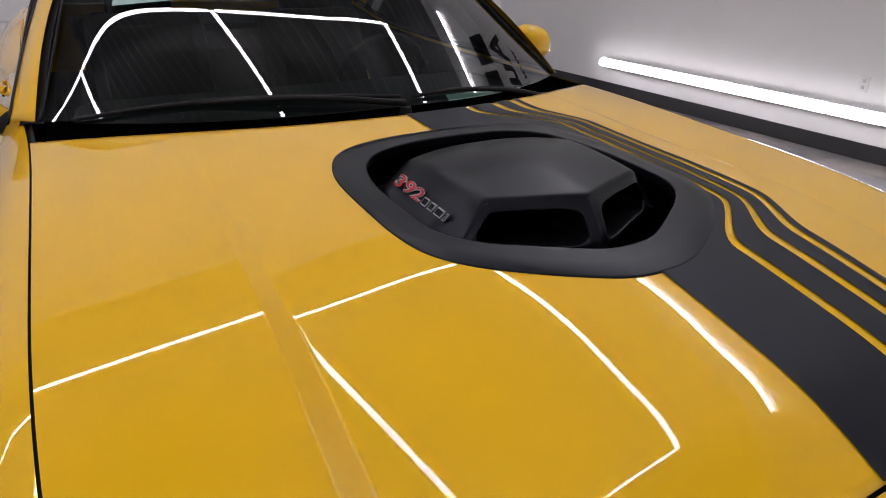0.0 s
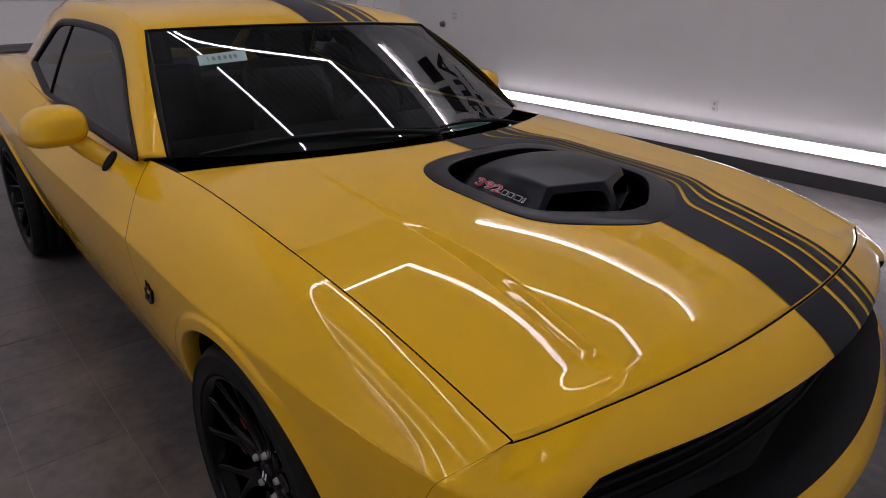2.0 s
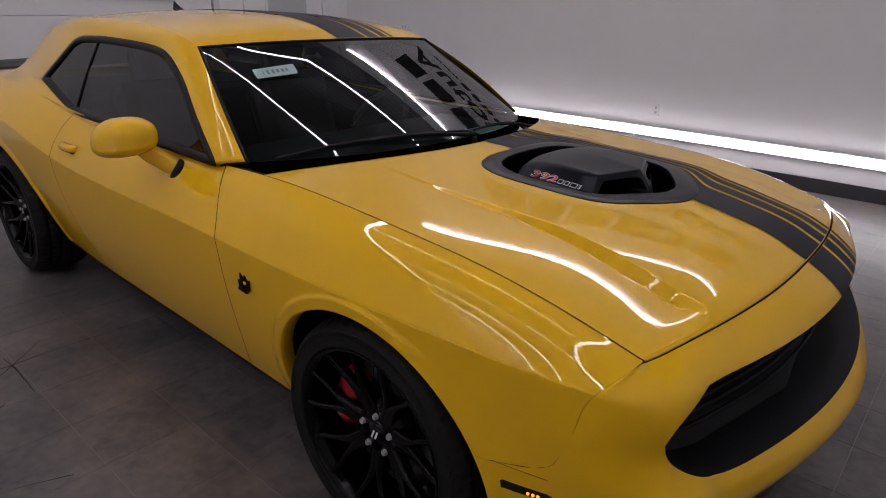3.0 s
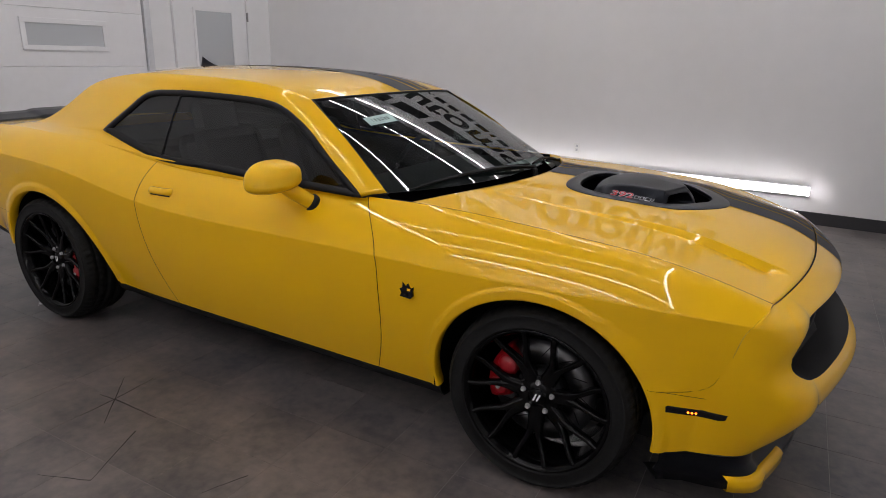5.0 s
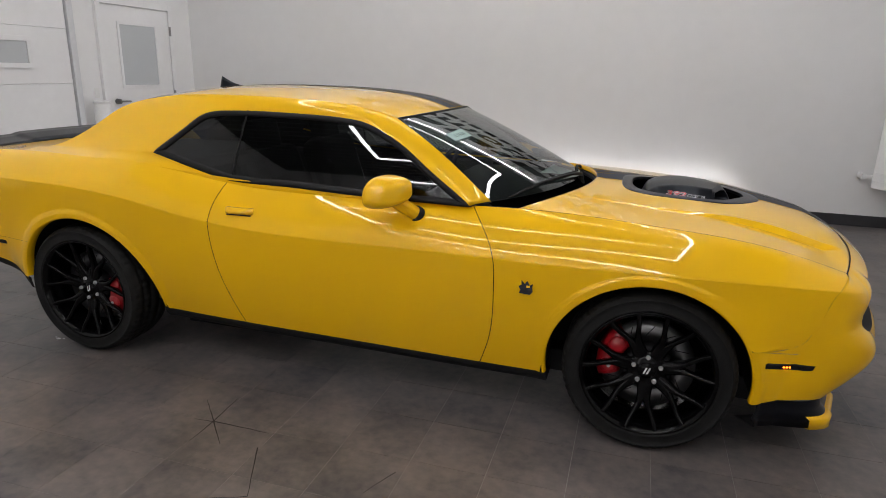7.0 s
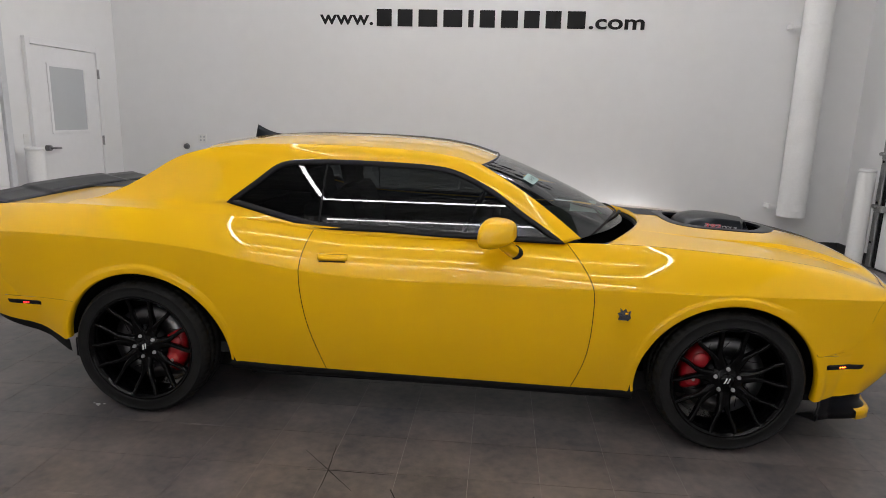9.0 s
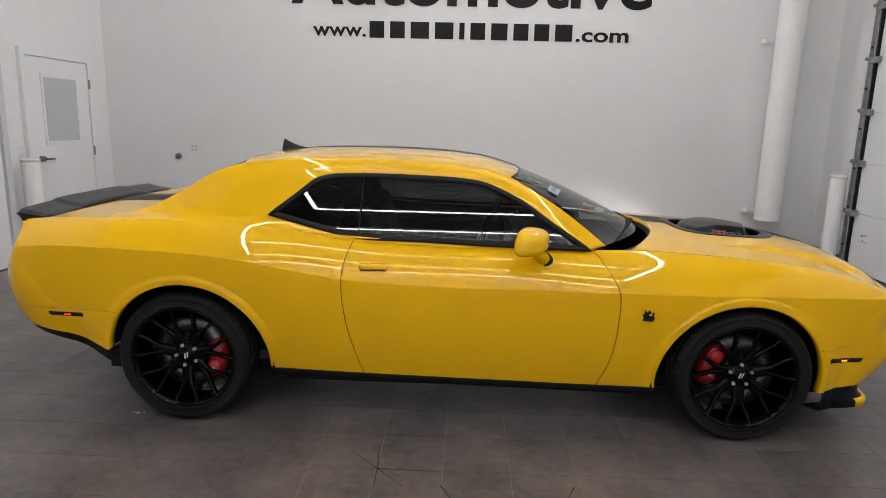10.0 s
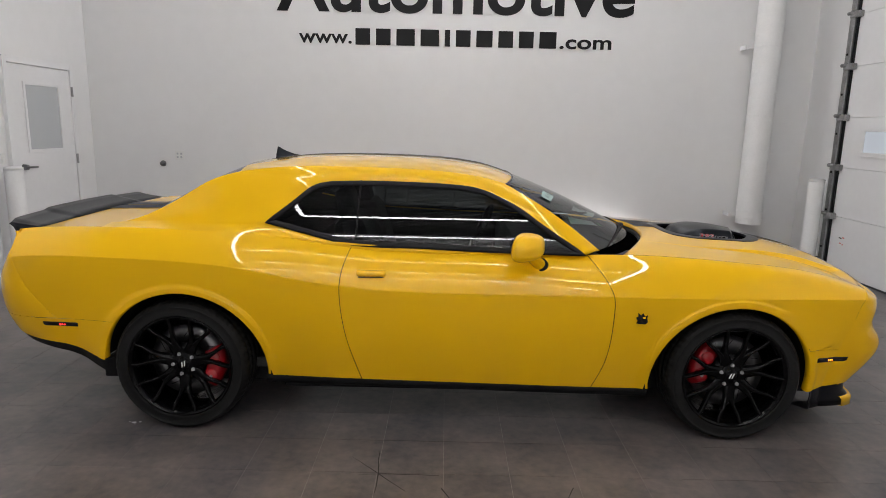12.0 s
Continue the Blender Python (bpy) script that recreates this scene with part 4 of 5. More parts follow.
# scoop lid: flat hexagonal top, creased shoulders, hollow flanks, a shallow V over two inlets
lid_top = spline((0.0, 0.955), (0.05, 1.000), (0.13, 1.030), (0.3, 1.047), (0.5, 1.053), (0.75, 1.047), (1.0, 1.033))
lid_ridge = spline((0.0, 0.950), (0.05, 0.986), (0.13, 1.013), (0.3, 1.033), (0.5, 1.041), (0.75, 1.039), (1.0, 1.032))
ridge_y = spline((0.0, 0.135), (0.15, 0.158), (0.35, 0.168), (0.7, 0.166), (1.0, 0.164))
foot_y = spline((0.0, 0.205), (0.15, 0.240), (0.35, 0.258), (0.7, 0.258), (0.9, 0.244), (1.0, 0.222))
SPAN = np.linspace(-1, 1, 121)


def lid_sheet():
    """Rows from rear to front, columns across."""
    u, v = np.meshgrid(np.linspace(0, 1, 60), SPAN, indexing="ij")
    q = np.abs(v)
    top, down = np.clip(q / 0.6, 0, 1), np.clip((q - 0.6) / 0.4, 0, 1)
    y = np.where(q < 0.6, top * ridge_y(u), ridge_y(u) + down * (foot_y(u) - ridge_y(u)))
    z = lid_top(u) - (lid_top(u) - lid_ridge(u)) * top ** 2.2 - (lid_ridge(u) - 0.968 + 0.015 * smooth((u - 0.8) / 0.2)) * (1 - (1 - down) ** 1.45)
    front = 1.764 - 0.060 * np.minimum(y / 0.163, 1) + 0.004 * down
    x = 1.378 + 0.035 * q ** 2 + u * (front - 1.378 - 0.035 * q ** 2)
    p = np.stack([x, np.sign(v) * y, z], 2)
    for _ in range(5):
        p[:, 1:-1] = 0.25 * p[:, :-2] + 0.5 * p[:, 1:-1] + 0.25 * p[:, 2:]
    lip_rows = [p[-1:] + np.array(d) for d in ((0.003, 0, -0.0008), (0.006, 0, -0.003), (0.008, 0, -0.007))]
    skirt = p[:1] * np.array([1, 1, 0]) + np.array([-0.006, 0, 0.915])
    return np.concatenate([skirt, p] + lip_rows)


lid = lid_sheet()


def scoop_at(x, y):
    """The lid's surface over the plan point (x, y)."""
    d = (lid[1:61, :, 0] - x) ** 2 + (lid[1:61, :, 1] - y) ** 2
    return Vector(lid[1:61][np.unravel_index(np.argmin(d), d.shape)])


intake = part("scoop", grid_mesh("scoop", lid, True), SATIN, car, "satin black hood scoop with two forward inlets")
# the tray's colour carries the darkness of the deep gap round the lid
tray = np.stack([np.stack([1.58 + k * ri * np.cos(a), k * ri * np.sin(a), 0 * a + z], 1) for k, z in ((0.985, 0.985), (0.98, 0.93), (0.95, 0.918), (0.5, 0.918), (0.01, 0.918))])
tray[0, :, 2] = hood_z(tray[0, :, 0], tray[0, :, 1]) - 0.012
part("scoop_tray", grid_mesh("scoop_tray", tray, True, closed_v=True), WELL_SHADE, intake)


def face_point(s, q, w):
    """Front of the scoop: q from the middle to the corner, w from lip to foot."""
    top = np.stack([np.interp(s * q, SPAN, lid[-1, :, k]) for k in range(3)], -1)
    foot_p = np.stack([1.820 - 0.112 * q ** 1.05, s * q * 0.222, 0.952 + 0 * q], -1)
    k = w[..., None]
    return top * (1 - k) + foot_p * k + (4 * k * (1 - k)) * np.array([0.005, 0, 0.002])


ang = np.linspace(0, 2 * np.pi, 97)[:-1]
ca, sa = np.cos(ang), np.sin(ang)
big = np.maximum(np.abs(ca), np.abs(sa))
for s in (1, -1):
    sq, sw = 0.5 + 0.5 * ca / big, 0.5 + 0.5 * sa / big
    rr = (np.abs(ca) ** 5 + np.abs(sa) ** 5) ** (-1 / 5)
    hq, hw = 0.42 + 0.345 * rr * ca, 0.54 + 0.36 * rr * sa
    rings = [face_point(s, sq + (hq - sq) * k, sw + (hw - sw) * k) + np.array([d, 0, 0]) for k, d in ((0, 0), (0.25, 0), (0.55, 0.001), (0.8, 0.003), (0.92, 0.003), (1.0, 0.0))]
    hole = rings[-1]
    rings += [hole * (1 - k) + (hole * np.array([1, 0.97, 1]) + np.array([-0.11, 0, -0.006])) * k for k in (0.03, 0.08, 0.5, 1.0)]
    part("scoop_inlet", grid_mesh("scoop_inlet", np.array(rings), s > 0, closed_v=True), SATIN, intake)
    # inlet back and slats hold the hole's shade in their colour
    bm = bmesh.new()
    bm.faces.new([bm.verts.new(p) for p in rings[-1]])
    part("inlet_back", bm, WELL_SHADE, intake)
    mid = rings[-2]
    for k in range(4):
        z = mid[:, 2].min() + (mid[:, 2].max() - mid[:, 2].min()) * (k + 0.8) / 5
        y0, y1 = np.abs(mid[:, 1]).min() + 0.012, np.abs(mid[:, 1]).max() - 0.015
        part("inlet_slat", tube("inlet_slat", [(mid[:, 0].mean() + 0.012, s * y0, z), (mid[:, 0].mean() - 0.022, s * y1, z)], 0.0022, 6), WELL_SHADE, intake)


# --- lettering
def letters(name, text, width, height, depth, mat, m, parent=None, bold=0.0, label=""):
    """Raised built-in-font letters scaled to width x height, lower left corner at the pose m."""
    cu = bpy.data.curves.new(name, "FONT")
    cu.body, cu.extrude, cu.offset, cu.space_character = text, 0.05, bold, 1 + bold
    tmp = bpy.data.objects.new(name, cu)
    scene.collection.objects.link(tmp)
    bpy.context.view_layer.update()
    me = bpy.data.meshes.new_from_object(tmp.evaluated_get(bpy.context.evaluated_depsgraph_get()))
    bpy.data.objects.remove(tmp)
    co = np.array([v.co for v in me.vertices])
    lo, hi = co.min(0), co.max(0)
    co = (co - lo) / (hi - lo) * np.array([width, height, depth])
    for v, c in zip(me.vertices, co):
        v.co = m @ Vector(c)
    me.materials.clear()
    return part(name, me, mat, parent, label)


# badge on the right flank of the scoop: red figures and silver blocks
p0, p1 = scoop_at(1.497, -0.210), scoop_at(1.680, -0.207)
q0 = scoop_at(1.59, -0.190)
ex = (p1 - p0).normalized()
ey = (q0 - p0) - ex * (q0 - p0).dot(ex)
ey.normalize()
ez = ex.cross(ey)
frame_m = Matrix((ex, ey, ez)).transposed().to_4x4()
frame_m.translation = p0 + ez * 0.0055
SLANT = Matrix(((1, 0.30, 0, 0), (0, 1, 0, 0), (0, 0, 1, 0), (0, 0, 0, 1)))
letters("badge_outline", "392", 0.094, 0.0255, 0.0022, SILVER, frame_m @ SLANT @ Matrix.Translation((-0.0015, -0.001, 0)), intake, 0.05, "silver badge outline")
letters("badge_figures", "392", 0.091, 0.0235, 0.0030, BADGE_RED, frame_m @ SLANT, intake, 0.0, "red raised badge figures")
for x0, w in ((0.097, 0.021), (0.120, 0.019), (0.141, 0.026), (0.169, 0.010)):
    bm = box(x0, x0 + w - 0.003, 0.001, 0.0165, 0.0, 0.0035, 0.001)
    bmesh.ops.transform(bm, matrix=frame_m @ SLANT, verts=bm.verts)
    block = part("badge_block", bm, SILVER, intake, "silver outlined badge block")
    bm = box(x0 + 0.0025, x0 + w - 0.0055, 0.0035, 0.014, 0.003, 0.0042, 0.0004)
    bmesh.ops.transform(bm, matrix=frame_m @ SLANT, verts=bm.verts)
    part("badge_block_face", bm, BLACK, block)

# --- mirrors: rounded top and nose, a crease low down and a flat underside
mirror_x = spline((0, 1.0), (30, 0.93), (60, 0.60), (90, 0.0), (125, -0.42), (180, -0.62), (235, -0.45), (270, 0.0), (290, 0.44), (312, 0.90), (320, 0.975), (340, 1.0), (360, 1.0))
mirror_z = spline((0, 0.0), (30, 0.50), (60, 0.86), (90, 1.0), (125, 0.86), (180, 0.0), (235, -0.78), (270, -0.93), (290, -0.84), (312, -0.55), (320, -0.42), (340, -0.2), (360, 0.0))
for s in (1, -1):
    w, h = np.meshgrid(np.linspace(-math.pi / 2, math.pi / 2, 29), np.linspace(0, 360, 73)[:-1], indexing="ij")
    u = np.sin(w)
    size = np.where(u > 0, np.cos(w) ** 0.92, np.cos(w) ** 0.62)
    shell_m = np.stack([0.318 + 0.098 * size * mirror_x(h) - 0.038 * u, s * -(0.983 + 0.091 * np.sign(u) * np.abs(u) ** 0.85), 1.052 + 0.069 * size * mirror_z(h) - 0.012 * u - 0.010 * np.maximum(u, 0) ** 2], 2)
    housing = part("side_mirror", grid_mesh("side_mirror", shell_m, s < 0, closed_v=True), YELLOW, car, "yellow door mirror on a short stalk")
    body_y = float(side_y([0.425], [0.938])[0])
    stalk = [(0.322, -s * 0.940, 1.035), (0.365, -s * 0.915, 0.995), (0.398, -s * (body_y + 0.018), 0.962), (0.428, -s * (body_y - 0.016), 0.932)]
    part("mirror_stalk", tube("mirror_stalk", bend(stalk, 14), np.linspace(0.033, 0.031, 14), 18), YELLOW, housing)
    part("mirror_gasket", tube("mirror_gasket", [(0.417, -s * (body_y - 0.002), 0.943), (0.435, -s * (body_y - 0.025), 0.925)], 0.0385, 22), BLACK, housing)
    bm = bmesh.new()
    bmesh.ops.create_circle(bm, cap_ends=True, segments=32, radius=1)
    bmesh.ops.transform(bm, matrix=pose(0.272, -s * 0.99, 1.052, 0, 90, s * 18) @ Matrix.Diagonal((0.042, 0.070, 1, 1)), verts=bm.verts)
    part("mirror_glass", bm, CHROME, housing)

# --- door handles, emblem, side markers
for door, s in zip(doors, (1, -1)):
    hx = np.linspace(-0.535, -0.385, 16)
    hz = np.full(16, 0.888)
    hy = side_y(hx, hz)
    lift = 0.022 * np.sin(np.linspace(0, math.pi, 16)) ** 0.35 - 0.004
    rows = []
    for dz, dy in ((0.016, -0.012), (0.015, 0.004), (0.006, 0.010), (-0.008, 0.008), (-0.014, 0.0), (-0.013, -0.012)):
        rows.append(np.stack([hx, -s * (hy + lift + dy - 0.35 * dz), hz + dz], 1))
    part("door_handle", grid_mesh("door_handle", np.array(rows), s < 0, closed_u=True), YELLOW, door, "body-coloured pull handle")
    # black bar below the pull stands in for the shadow in its gap
    gx = np.linspace(-0.525, -0.395, 10)
    gap = np.stack([gx, -s * (side_y(gx, 0 * gx + 0.868) + 0.001), 0 * gx + 0.868], 1)
    part("handle_shade", tube("handle_shade", gap, 0.003, 6), BLACK, door)
    rx_, rz_ = 0.09 * np.cos(ang), 0.034 * np.sin(ang)
    rings = []
    for k, inn in ((1.0, -0.0008), (0.9, -0.0012)):
        x, z = -0.46 + rx_ * k, 0.886 + rz_ * k
        rings.append(np.stack([x, -s * (side_y(x, z) - inn), z], 1))
    part("handle_recess", grid_mesh("handle_recess", np.array(rings), s < 0, closed_v=True), YELLOW, door)

bm = bmesh.new()
shape = [(-0.030, -0.030), (0.022, -0.034), (0.034, -0.020), (0.030, 0.002), (0.034, 0.022), (0.018, 0.012), (0.006, 0.034), (-0.006, 0.018), (-0.022, 0.036), (-0.020, 0.012), (-0.034, 0.004), (-0.024, -0.012)]
f = bm.faces.new([bm.verts.new((x, z, 0)) for x, z in shape])
r = bmesh.ops.extrude_face_region(bm, geom=[f])
bmesh.ops.translate(bm, vec=(0, 0, 0.008), verts=[g_ for g_ in r["geom"] if isinstance(g_, bmesh.types.BMVert)])
bmesh.ops.recalc_face_normals(bm, faces=bm.faces)
emblem_me = bm_mesh("fender_emblem", bm)
for s in (1, -1):
    y = float(side_low(0.947, 0.69))
    ob = part("fender_emblem", emblem_me, BLACKCHROME, car, "small dark chrome emblem shape")
    ob.matrix_basis = pose(0.947, -s * (y + 0.001), 0.684, 90 - 6, 0, 0 if s > 0 else 180) @ Matrix.Diagonal((0.9, 0.86, 1, 1))
    for dx, dz, w in ((-0.006, -0.012, 0.012), (0.012, 0.006, 0.008)):
        bm = box(dx - w, dx + w, dz - w * 0.7, dz + w * 0.7, 0.008, 0.010, 0.001)
        part("emblem_inlay", bm, YELLOW if w < 0.01 else BLACKCHROME, ob)


def marker(point, sa_, sb_, z0, z1, lamp, parent, label):
    """A slim dark lens on the bumper skin, with three small lit diodes."""
    for s in (1, -1):
        ss, zz = np.meshgrid(np.linspace(sa_, sb_, 14), np.linspace(z0, z1, 5), indexing="ij")
        p = point(ss, zz)
        n = np.cross(np.gradient(p, axis=0), np.gradient(p, axis=1))
        n /= np.linalg.norm(n, axis=2)[..., None]
        n *= np.sign((n * np.array([0, -1, 0])).sum(2).mean())
        k = np.minimum(1, np.minimum(np.arange(14), 13 - np.arange(14)))[:, None, None] * np.minimum(1, np.minimum(np.arange(5), 4 - np.arange(5)))[None, :, None]
        p = p + n * (0.004 * k - 0.001)
        lens = part("side_marker", grid_mesh("side_marker", p * np.array([1, s, 1]), (s > 0) == (sa_ < sb_)), TRIM, parent, label)
        for i in (6, 7, 8):
            c = (p[i, 2] + n[i, 2] * 0.001) * np.array([1, s, 1])
            bm = bmesh.new()
            bmesh.ops.create_uvsphere(bm, u_segments=10, v_segments=6, radius=0.004)
            bmesh.ops.translate(bm, vec=c, verts=bm.verts)
            part("diode", bm, lamp, lens)


def s_at(point, x, z, lo=0.5, hi=1.2):
    t = np.linspace(lo, hi, 400)
    return float(t[np.argmin(np.abs(point(t, 0 * t + z)[:, 0] - x))])


marker(nose_point, s_at(nose_point, 1.913, 0.457), s_at(nose_point, 2.102, 0.457), 0.442, 0.472, AMBER, bumper, "dark side marker with lit amber diodes")
marker(tail_point, s_at(tail_point, -2.02, 0.565), s_at(tail_point, -2.22, 0.565), 0.552, 0.580, REDLAMP, rear_bumper, "dark side marker with lit red diodes")

# --- chin splitter with yellow end guards
ss = np.linspace(0, 1.16, 80)
edge = nose_point(ss, 0 * ss + 0.30)
edge[:, 0] += 0.035 * (1 - smooth((ss - 0.75) / 0.25))
edge[:, 1] += 0.015 * smooth(ss / 0.8)
inn = nose_point(ss, 0 * ss + 0.285) * np.array([1, 0.985, 1])
rim_xy = edge * np.array([1, 1, 0])
rows = [inn, inn + np.array([0.002, 0, -0.045]), rim_xy + np.array([-0.012, -0.010, 0.208]), rim_xy + np.array([0, 0, 0.198]), rim_xy + np.array([0, 0, 0.166]), rim_xy * np.array([1, 0.9, 0]) + np.array([-0.06, 0, 0.160])]
sheet = np.array(rows)
split = part("splitter", grid_mesh("splitter", np.concatenate([mirror(sheet)[:, :0:-1], sheet], 1)), SATIN, car, "satin black chin splitter")
for s in (1, -1):
    sel = (np.abs(edge[:, 1]) > 0.5) & (edge[:, 0] > 2.12)
    g0 = sheet[2:5][:, sel] * np.array([1, s, 1])
    out = np.array([0.006, -0.006 * s, 0])
    guard = np.stack([g0[0] + np.array([-0.022, 0.016 * s, 0.006]), g0[0] + np.array([0, 0, 0.012]), g0[1] + out + np.array([0, 0, 0.004]), g0[2] + out - np.array([0, 0, 0.004]), g0[2] + np.array([-0.015, 0.012 * s, -0.004])])
    part("splitter_guard", grid_mesh("splitter_guard", guard, s < 0), YELLOW, split, "yellow plastic end guard")

# --- antenna fin
fx = np.linspace(-1.178, -0.99, 18)
h = 0.074 * np.clip((-1.0 - fx) / 0.165, 0, 1) ** 1.7 * np.clip((fx + 1.18) / 0.012, 0, 1) ** 0.5
rows = []
for k, w in ((0, 0.020), (0.15, 0.013), (0.6, 0.007), (1.0, 0.001)):
    rows.append(np.stack([fx, 0 * fx + 0.016 - w * np.clip((-1.02 - fx) / 0.05, 0.1, 1), roof_z(fx, 0 * fx) - 0.002 + h * k + 0.004], 1))
left = [r * np.array([1, -1, 1]) + np.array([0, 0.032, 0]) for r in rows[::-1]]
part("antenna_fin", grid_mesh("antenna_fin", np.array(rows + left)), SATIN, car, "black shark-fin roof antenna")

# --- wipers: straight blades low on the glass, each with a bowed arm from the cowl
def by_screen(x, y, lift):
    foot_p = screen_foot(np.asarray(y, float))
    rise_s = np.maximum(foot_p[..., 0] - x, -0.07)
    return np.stack([x + 0 * foot_p[..., 0], foot_p[..., 1], foot_p[..., 2] + 0.46 * rise_s + lift], -1)


for (xa_, ya_), (xb_, yb_) in (((1.035, 0.03), (0.805, -0.70)), ((0.985, 0.60), (1.04, 0.06))):
    k = np.linspace(0, 1, 24)
    bx_, by_ = xa_ + k * (xb_ - xa_) + 0.042 * np.sin(np.pi * k) ** 0.8 * (yb_ < 0), ya_ + k * (yb_ - ya_)
    blade = by_screen(bx_, by_, 0.010 + 0.004 * np.sin(np.pi * k))
    hold = k[:16] / k[15]
    arm = by_screen(bx_[:16] + 0.030 * (1 - hold) ** 0.7, by_[:16], 0.012 + 0.010 * np.sin(np.pi * hold))
    wiper = part("wiper", tube("wiper", arm, np.linspace(0.009, 0.005, 16), 8), BLACK, car, "black wiper arm at the windshield foot")
    part("wiper_blade", tube("wiper_blade", blade, 0.0045 + 0.0025 * np.sin(np.pi * k), 8), BLACK, wiper)
    bm = bmesh.new()
    bmesh.ops.create_cone(bm, cap_ends=True, segments=18, radius1=0.020, radius2=0.014, depth=0.045)
    bmesh.ops.translate(bm, vec=arm[0] + np.array([0.0, 0, -0.032]), verts=bm.verts)
    part("wiper_pivot", bm, BLACK, wiper)

# --- cabin
cab = part("dashboard", box(0.30, 1.02, -0.70, 0.70, 0.70, 0.965, 0.05), DARK, car, "dark dashboard top")
part("cabin_floor", box(-1.85, 1.0, -0.76, 0.76, 0.30, 0.36, 0.01), DARK, car)
part("parcel_shelf", box(-1.95, -1.15, -0.62, 0.62, 0.95, 1.02, 0.03), DARK, car)
part("rear_bench", box(-1.20, -0.80, -0.60, 0.60, 0.55, 1.02, 0.08), DARK, car)
for y in (-0.37, 0.37):
    seat = part("front_seat", box(-0.55, 0.0, y - 0.25, y + 0.25, 0.45, 0.62, 0.06), DARK, car, "dark bucket seat")
    bm = box(-0.09, 0.09, -0.25, 0.25, -0.28, 0.28, 0.07)
    bmesh.ops.transform(bm, matrix=pose(-0.56, y, 0.86, 0, -18, 0), verts=bm.verts)
    part("seat_back", bm, DARK, seat)
    bm = box(-0.05, 0.05, -0.13, 0.13, -0.09, 0.09, 0.035)
    bmesh.ops.transform(bm, matrix=pose(-0.66, y, 1.19, 0, -12, 0), verts=bm.verts)
    part("head_restraint", bm, DARK, seat)
a_ = np.linspace(0, 2 * np.pi, 33)[:-1]
wheel_m = pose(0.17, 0.37, 0.93, 0, -65, 0)
ring_p = [wheel_m @ Vector((0.18 * math.cos(t_), 0.18 * math.sin(t_), 0)) for t_ in a_]
part("steering_wheel", tube("steering_wheel", ring_p, 0.014, 8, closed=True), DARK, car)

# ---------------------------------------------------------------- things on the glass
c00, c10, c11, c01 = (Vector(p) for p in ((0.509, -0.550, 1.236), (0.548, -0.397, 1.250), (0.487, -0.376, 1.279), (0.454, -0.536, 1.263)))
up_n = (c10 - c00).cross(c01 - c00).normalized()
bm = bmesh.new()
bm.faces.new([bm.verts.new(p + up_n * 0.003) for p in (c00, c10, c11, c01)])
slip = part("stock_slip", bm, material("pale_green_paper", (0.32, 0.46, 0.43), rough=0.6, vary=0.05, scale=30), screen_ob, "pale green paper slip with dark strokes")
bm = bmesh.new()
ex_, ey_ = c10 - c00, c01 - c00
for k, (a0, w, h0, h1) in enumerate(((0.20, 0.018, 0.3, 0.72), (0.30, 0.05, 0.32, 0.70), (0.42, 0.05, 0.30, 0.72), (0.54, 0.05, 0.34, 0.70), (0.66, 0.045, 0.30, 0.70), (0.76, 0.05, 0.34, 0.72))):
    for b0, b1 in ((a0, a0 + w * 0.35), (a0 + w * 0.65, a0 + w)):
        bm.faces.new([bm.verts.new(c00 + ex_ * u_ + ey_ * v_ + up_n * 0.0045) for u_, v_ in ((b0, h0), (b1, h0), (b1 - 0.006, h1), (b0 - 0.006, h1))])
part("strokes", bm, INK, slip)
bm = bmesh.new()
sheet_p = [(0.80, 0.30, 0.985), (0.97, 0.22, 0.985), (0.98, 0.50, 0.99), (0.84, 0.62, 1.00)]
bm.faces.new([bm.verts.new(p) for p in sheet_p])
r = bmesh.ops.subdivide_edges(bm, edges=bm.edges, cuts=6, use_grid_fill=True)
for v_ in bm.verts:
    v_.co.z += 0.010 * math.sin(9 * v_.co.y) * math.cos(14 * v_.co.x)
part("paper_sheet", bm, material("pale_paper", (0.62, 0.78, 0.72), rough=0.6, vary=0.04, scale=20), cab, "pale paper sheets lying on the dashboard")
bm = bmesh.new()
bm.faces.new([bm.verts.new(p) for p in ((0.985, 0.20, 0.990), (0.995, 0.20, 0.990), (0.995, 0.34, 0.992), (0.985, 0.34, 0.992))])
part("green_tab", bm, material("green_tab", (0.05, 0.5, 0.12), rough=0.5), cab)

# ---------------------------------------------------------------- things on the walls
sign = tagged(new("wall_sign"), "large black lettering on the white showroom wall", "sign")
FLAT = Matrix.Rotation(math.pi / 2, 4, "X")


def wall_text(text, x, z, width, height, bold=0.02):
    letters("sign_letters", text, width, height, 0.012, INK, Matrix.Translation((x, Y1 - 0.0005, z)) @ FLAT, sign, bold)


def wall_bars(x0, x1, z0, z1, widths, gap):
    """One upright block for each character of a word that is not lettered."""
    unit = (x1 - x0 - gap * (len(widths) - 1)) / sum(widths)
    x = x0
    for w in widths:
        part("sign_block", box(x, x + unit * w, Y1 - 0.012, Y1 - 0.0005, z0, z1, 0.004), INK, sign)
        x += unit * w + gap


wall_text("www.", -2.013, 2.662, 0.68, 0.118, 0.015)
wall_text(".com", 1.345, 2.649, 0.665, 0.122, 0.02)
wall_bars(-1.285, 1.30, 2.652, 2.856, (1, 1, 1.25, 1.25, 0.35, 1, 1.1, 1, 1, 1.15), 0.075)
wall_text("Automotive", -2.287, 3.045, 4.56, 0.59, 0.022)
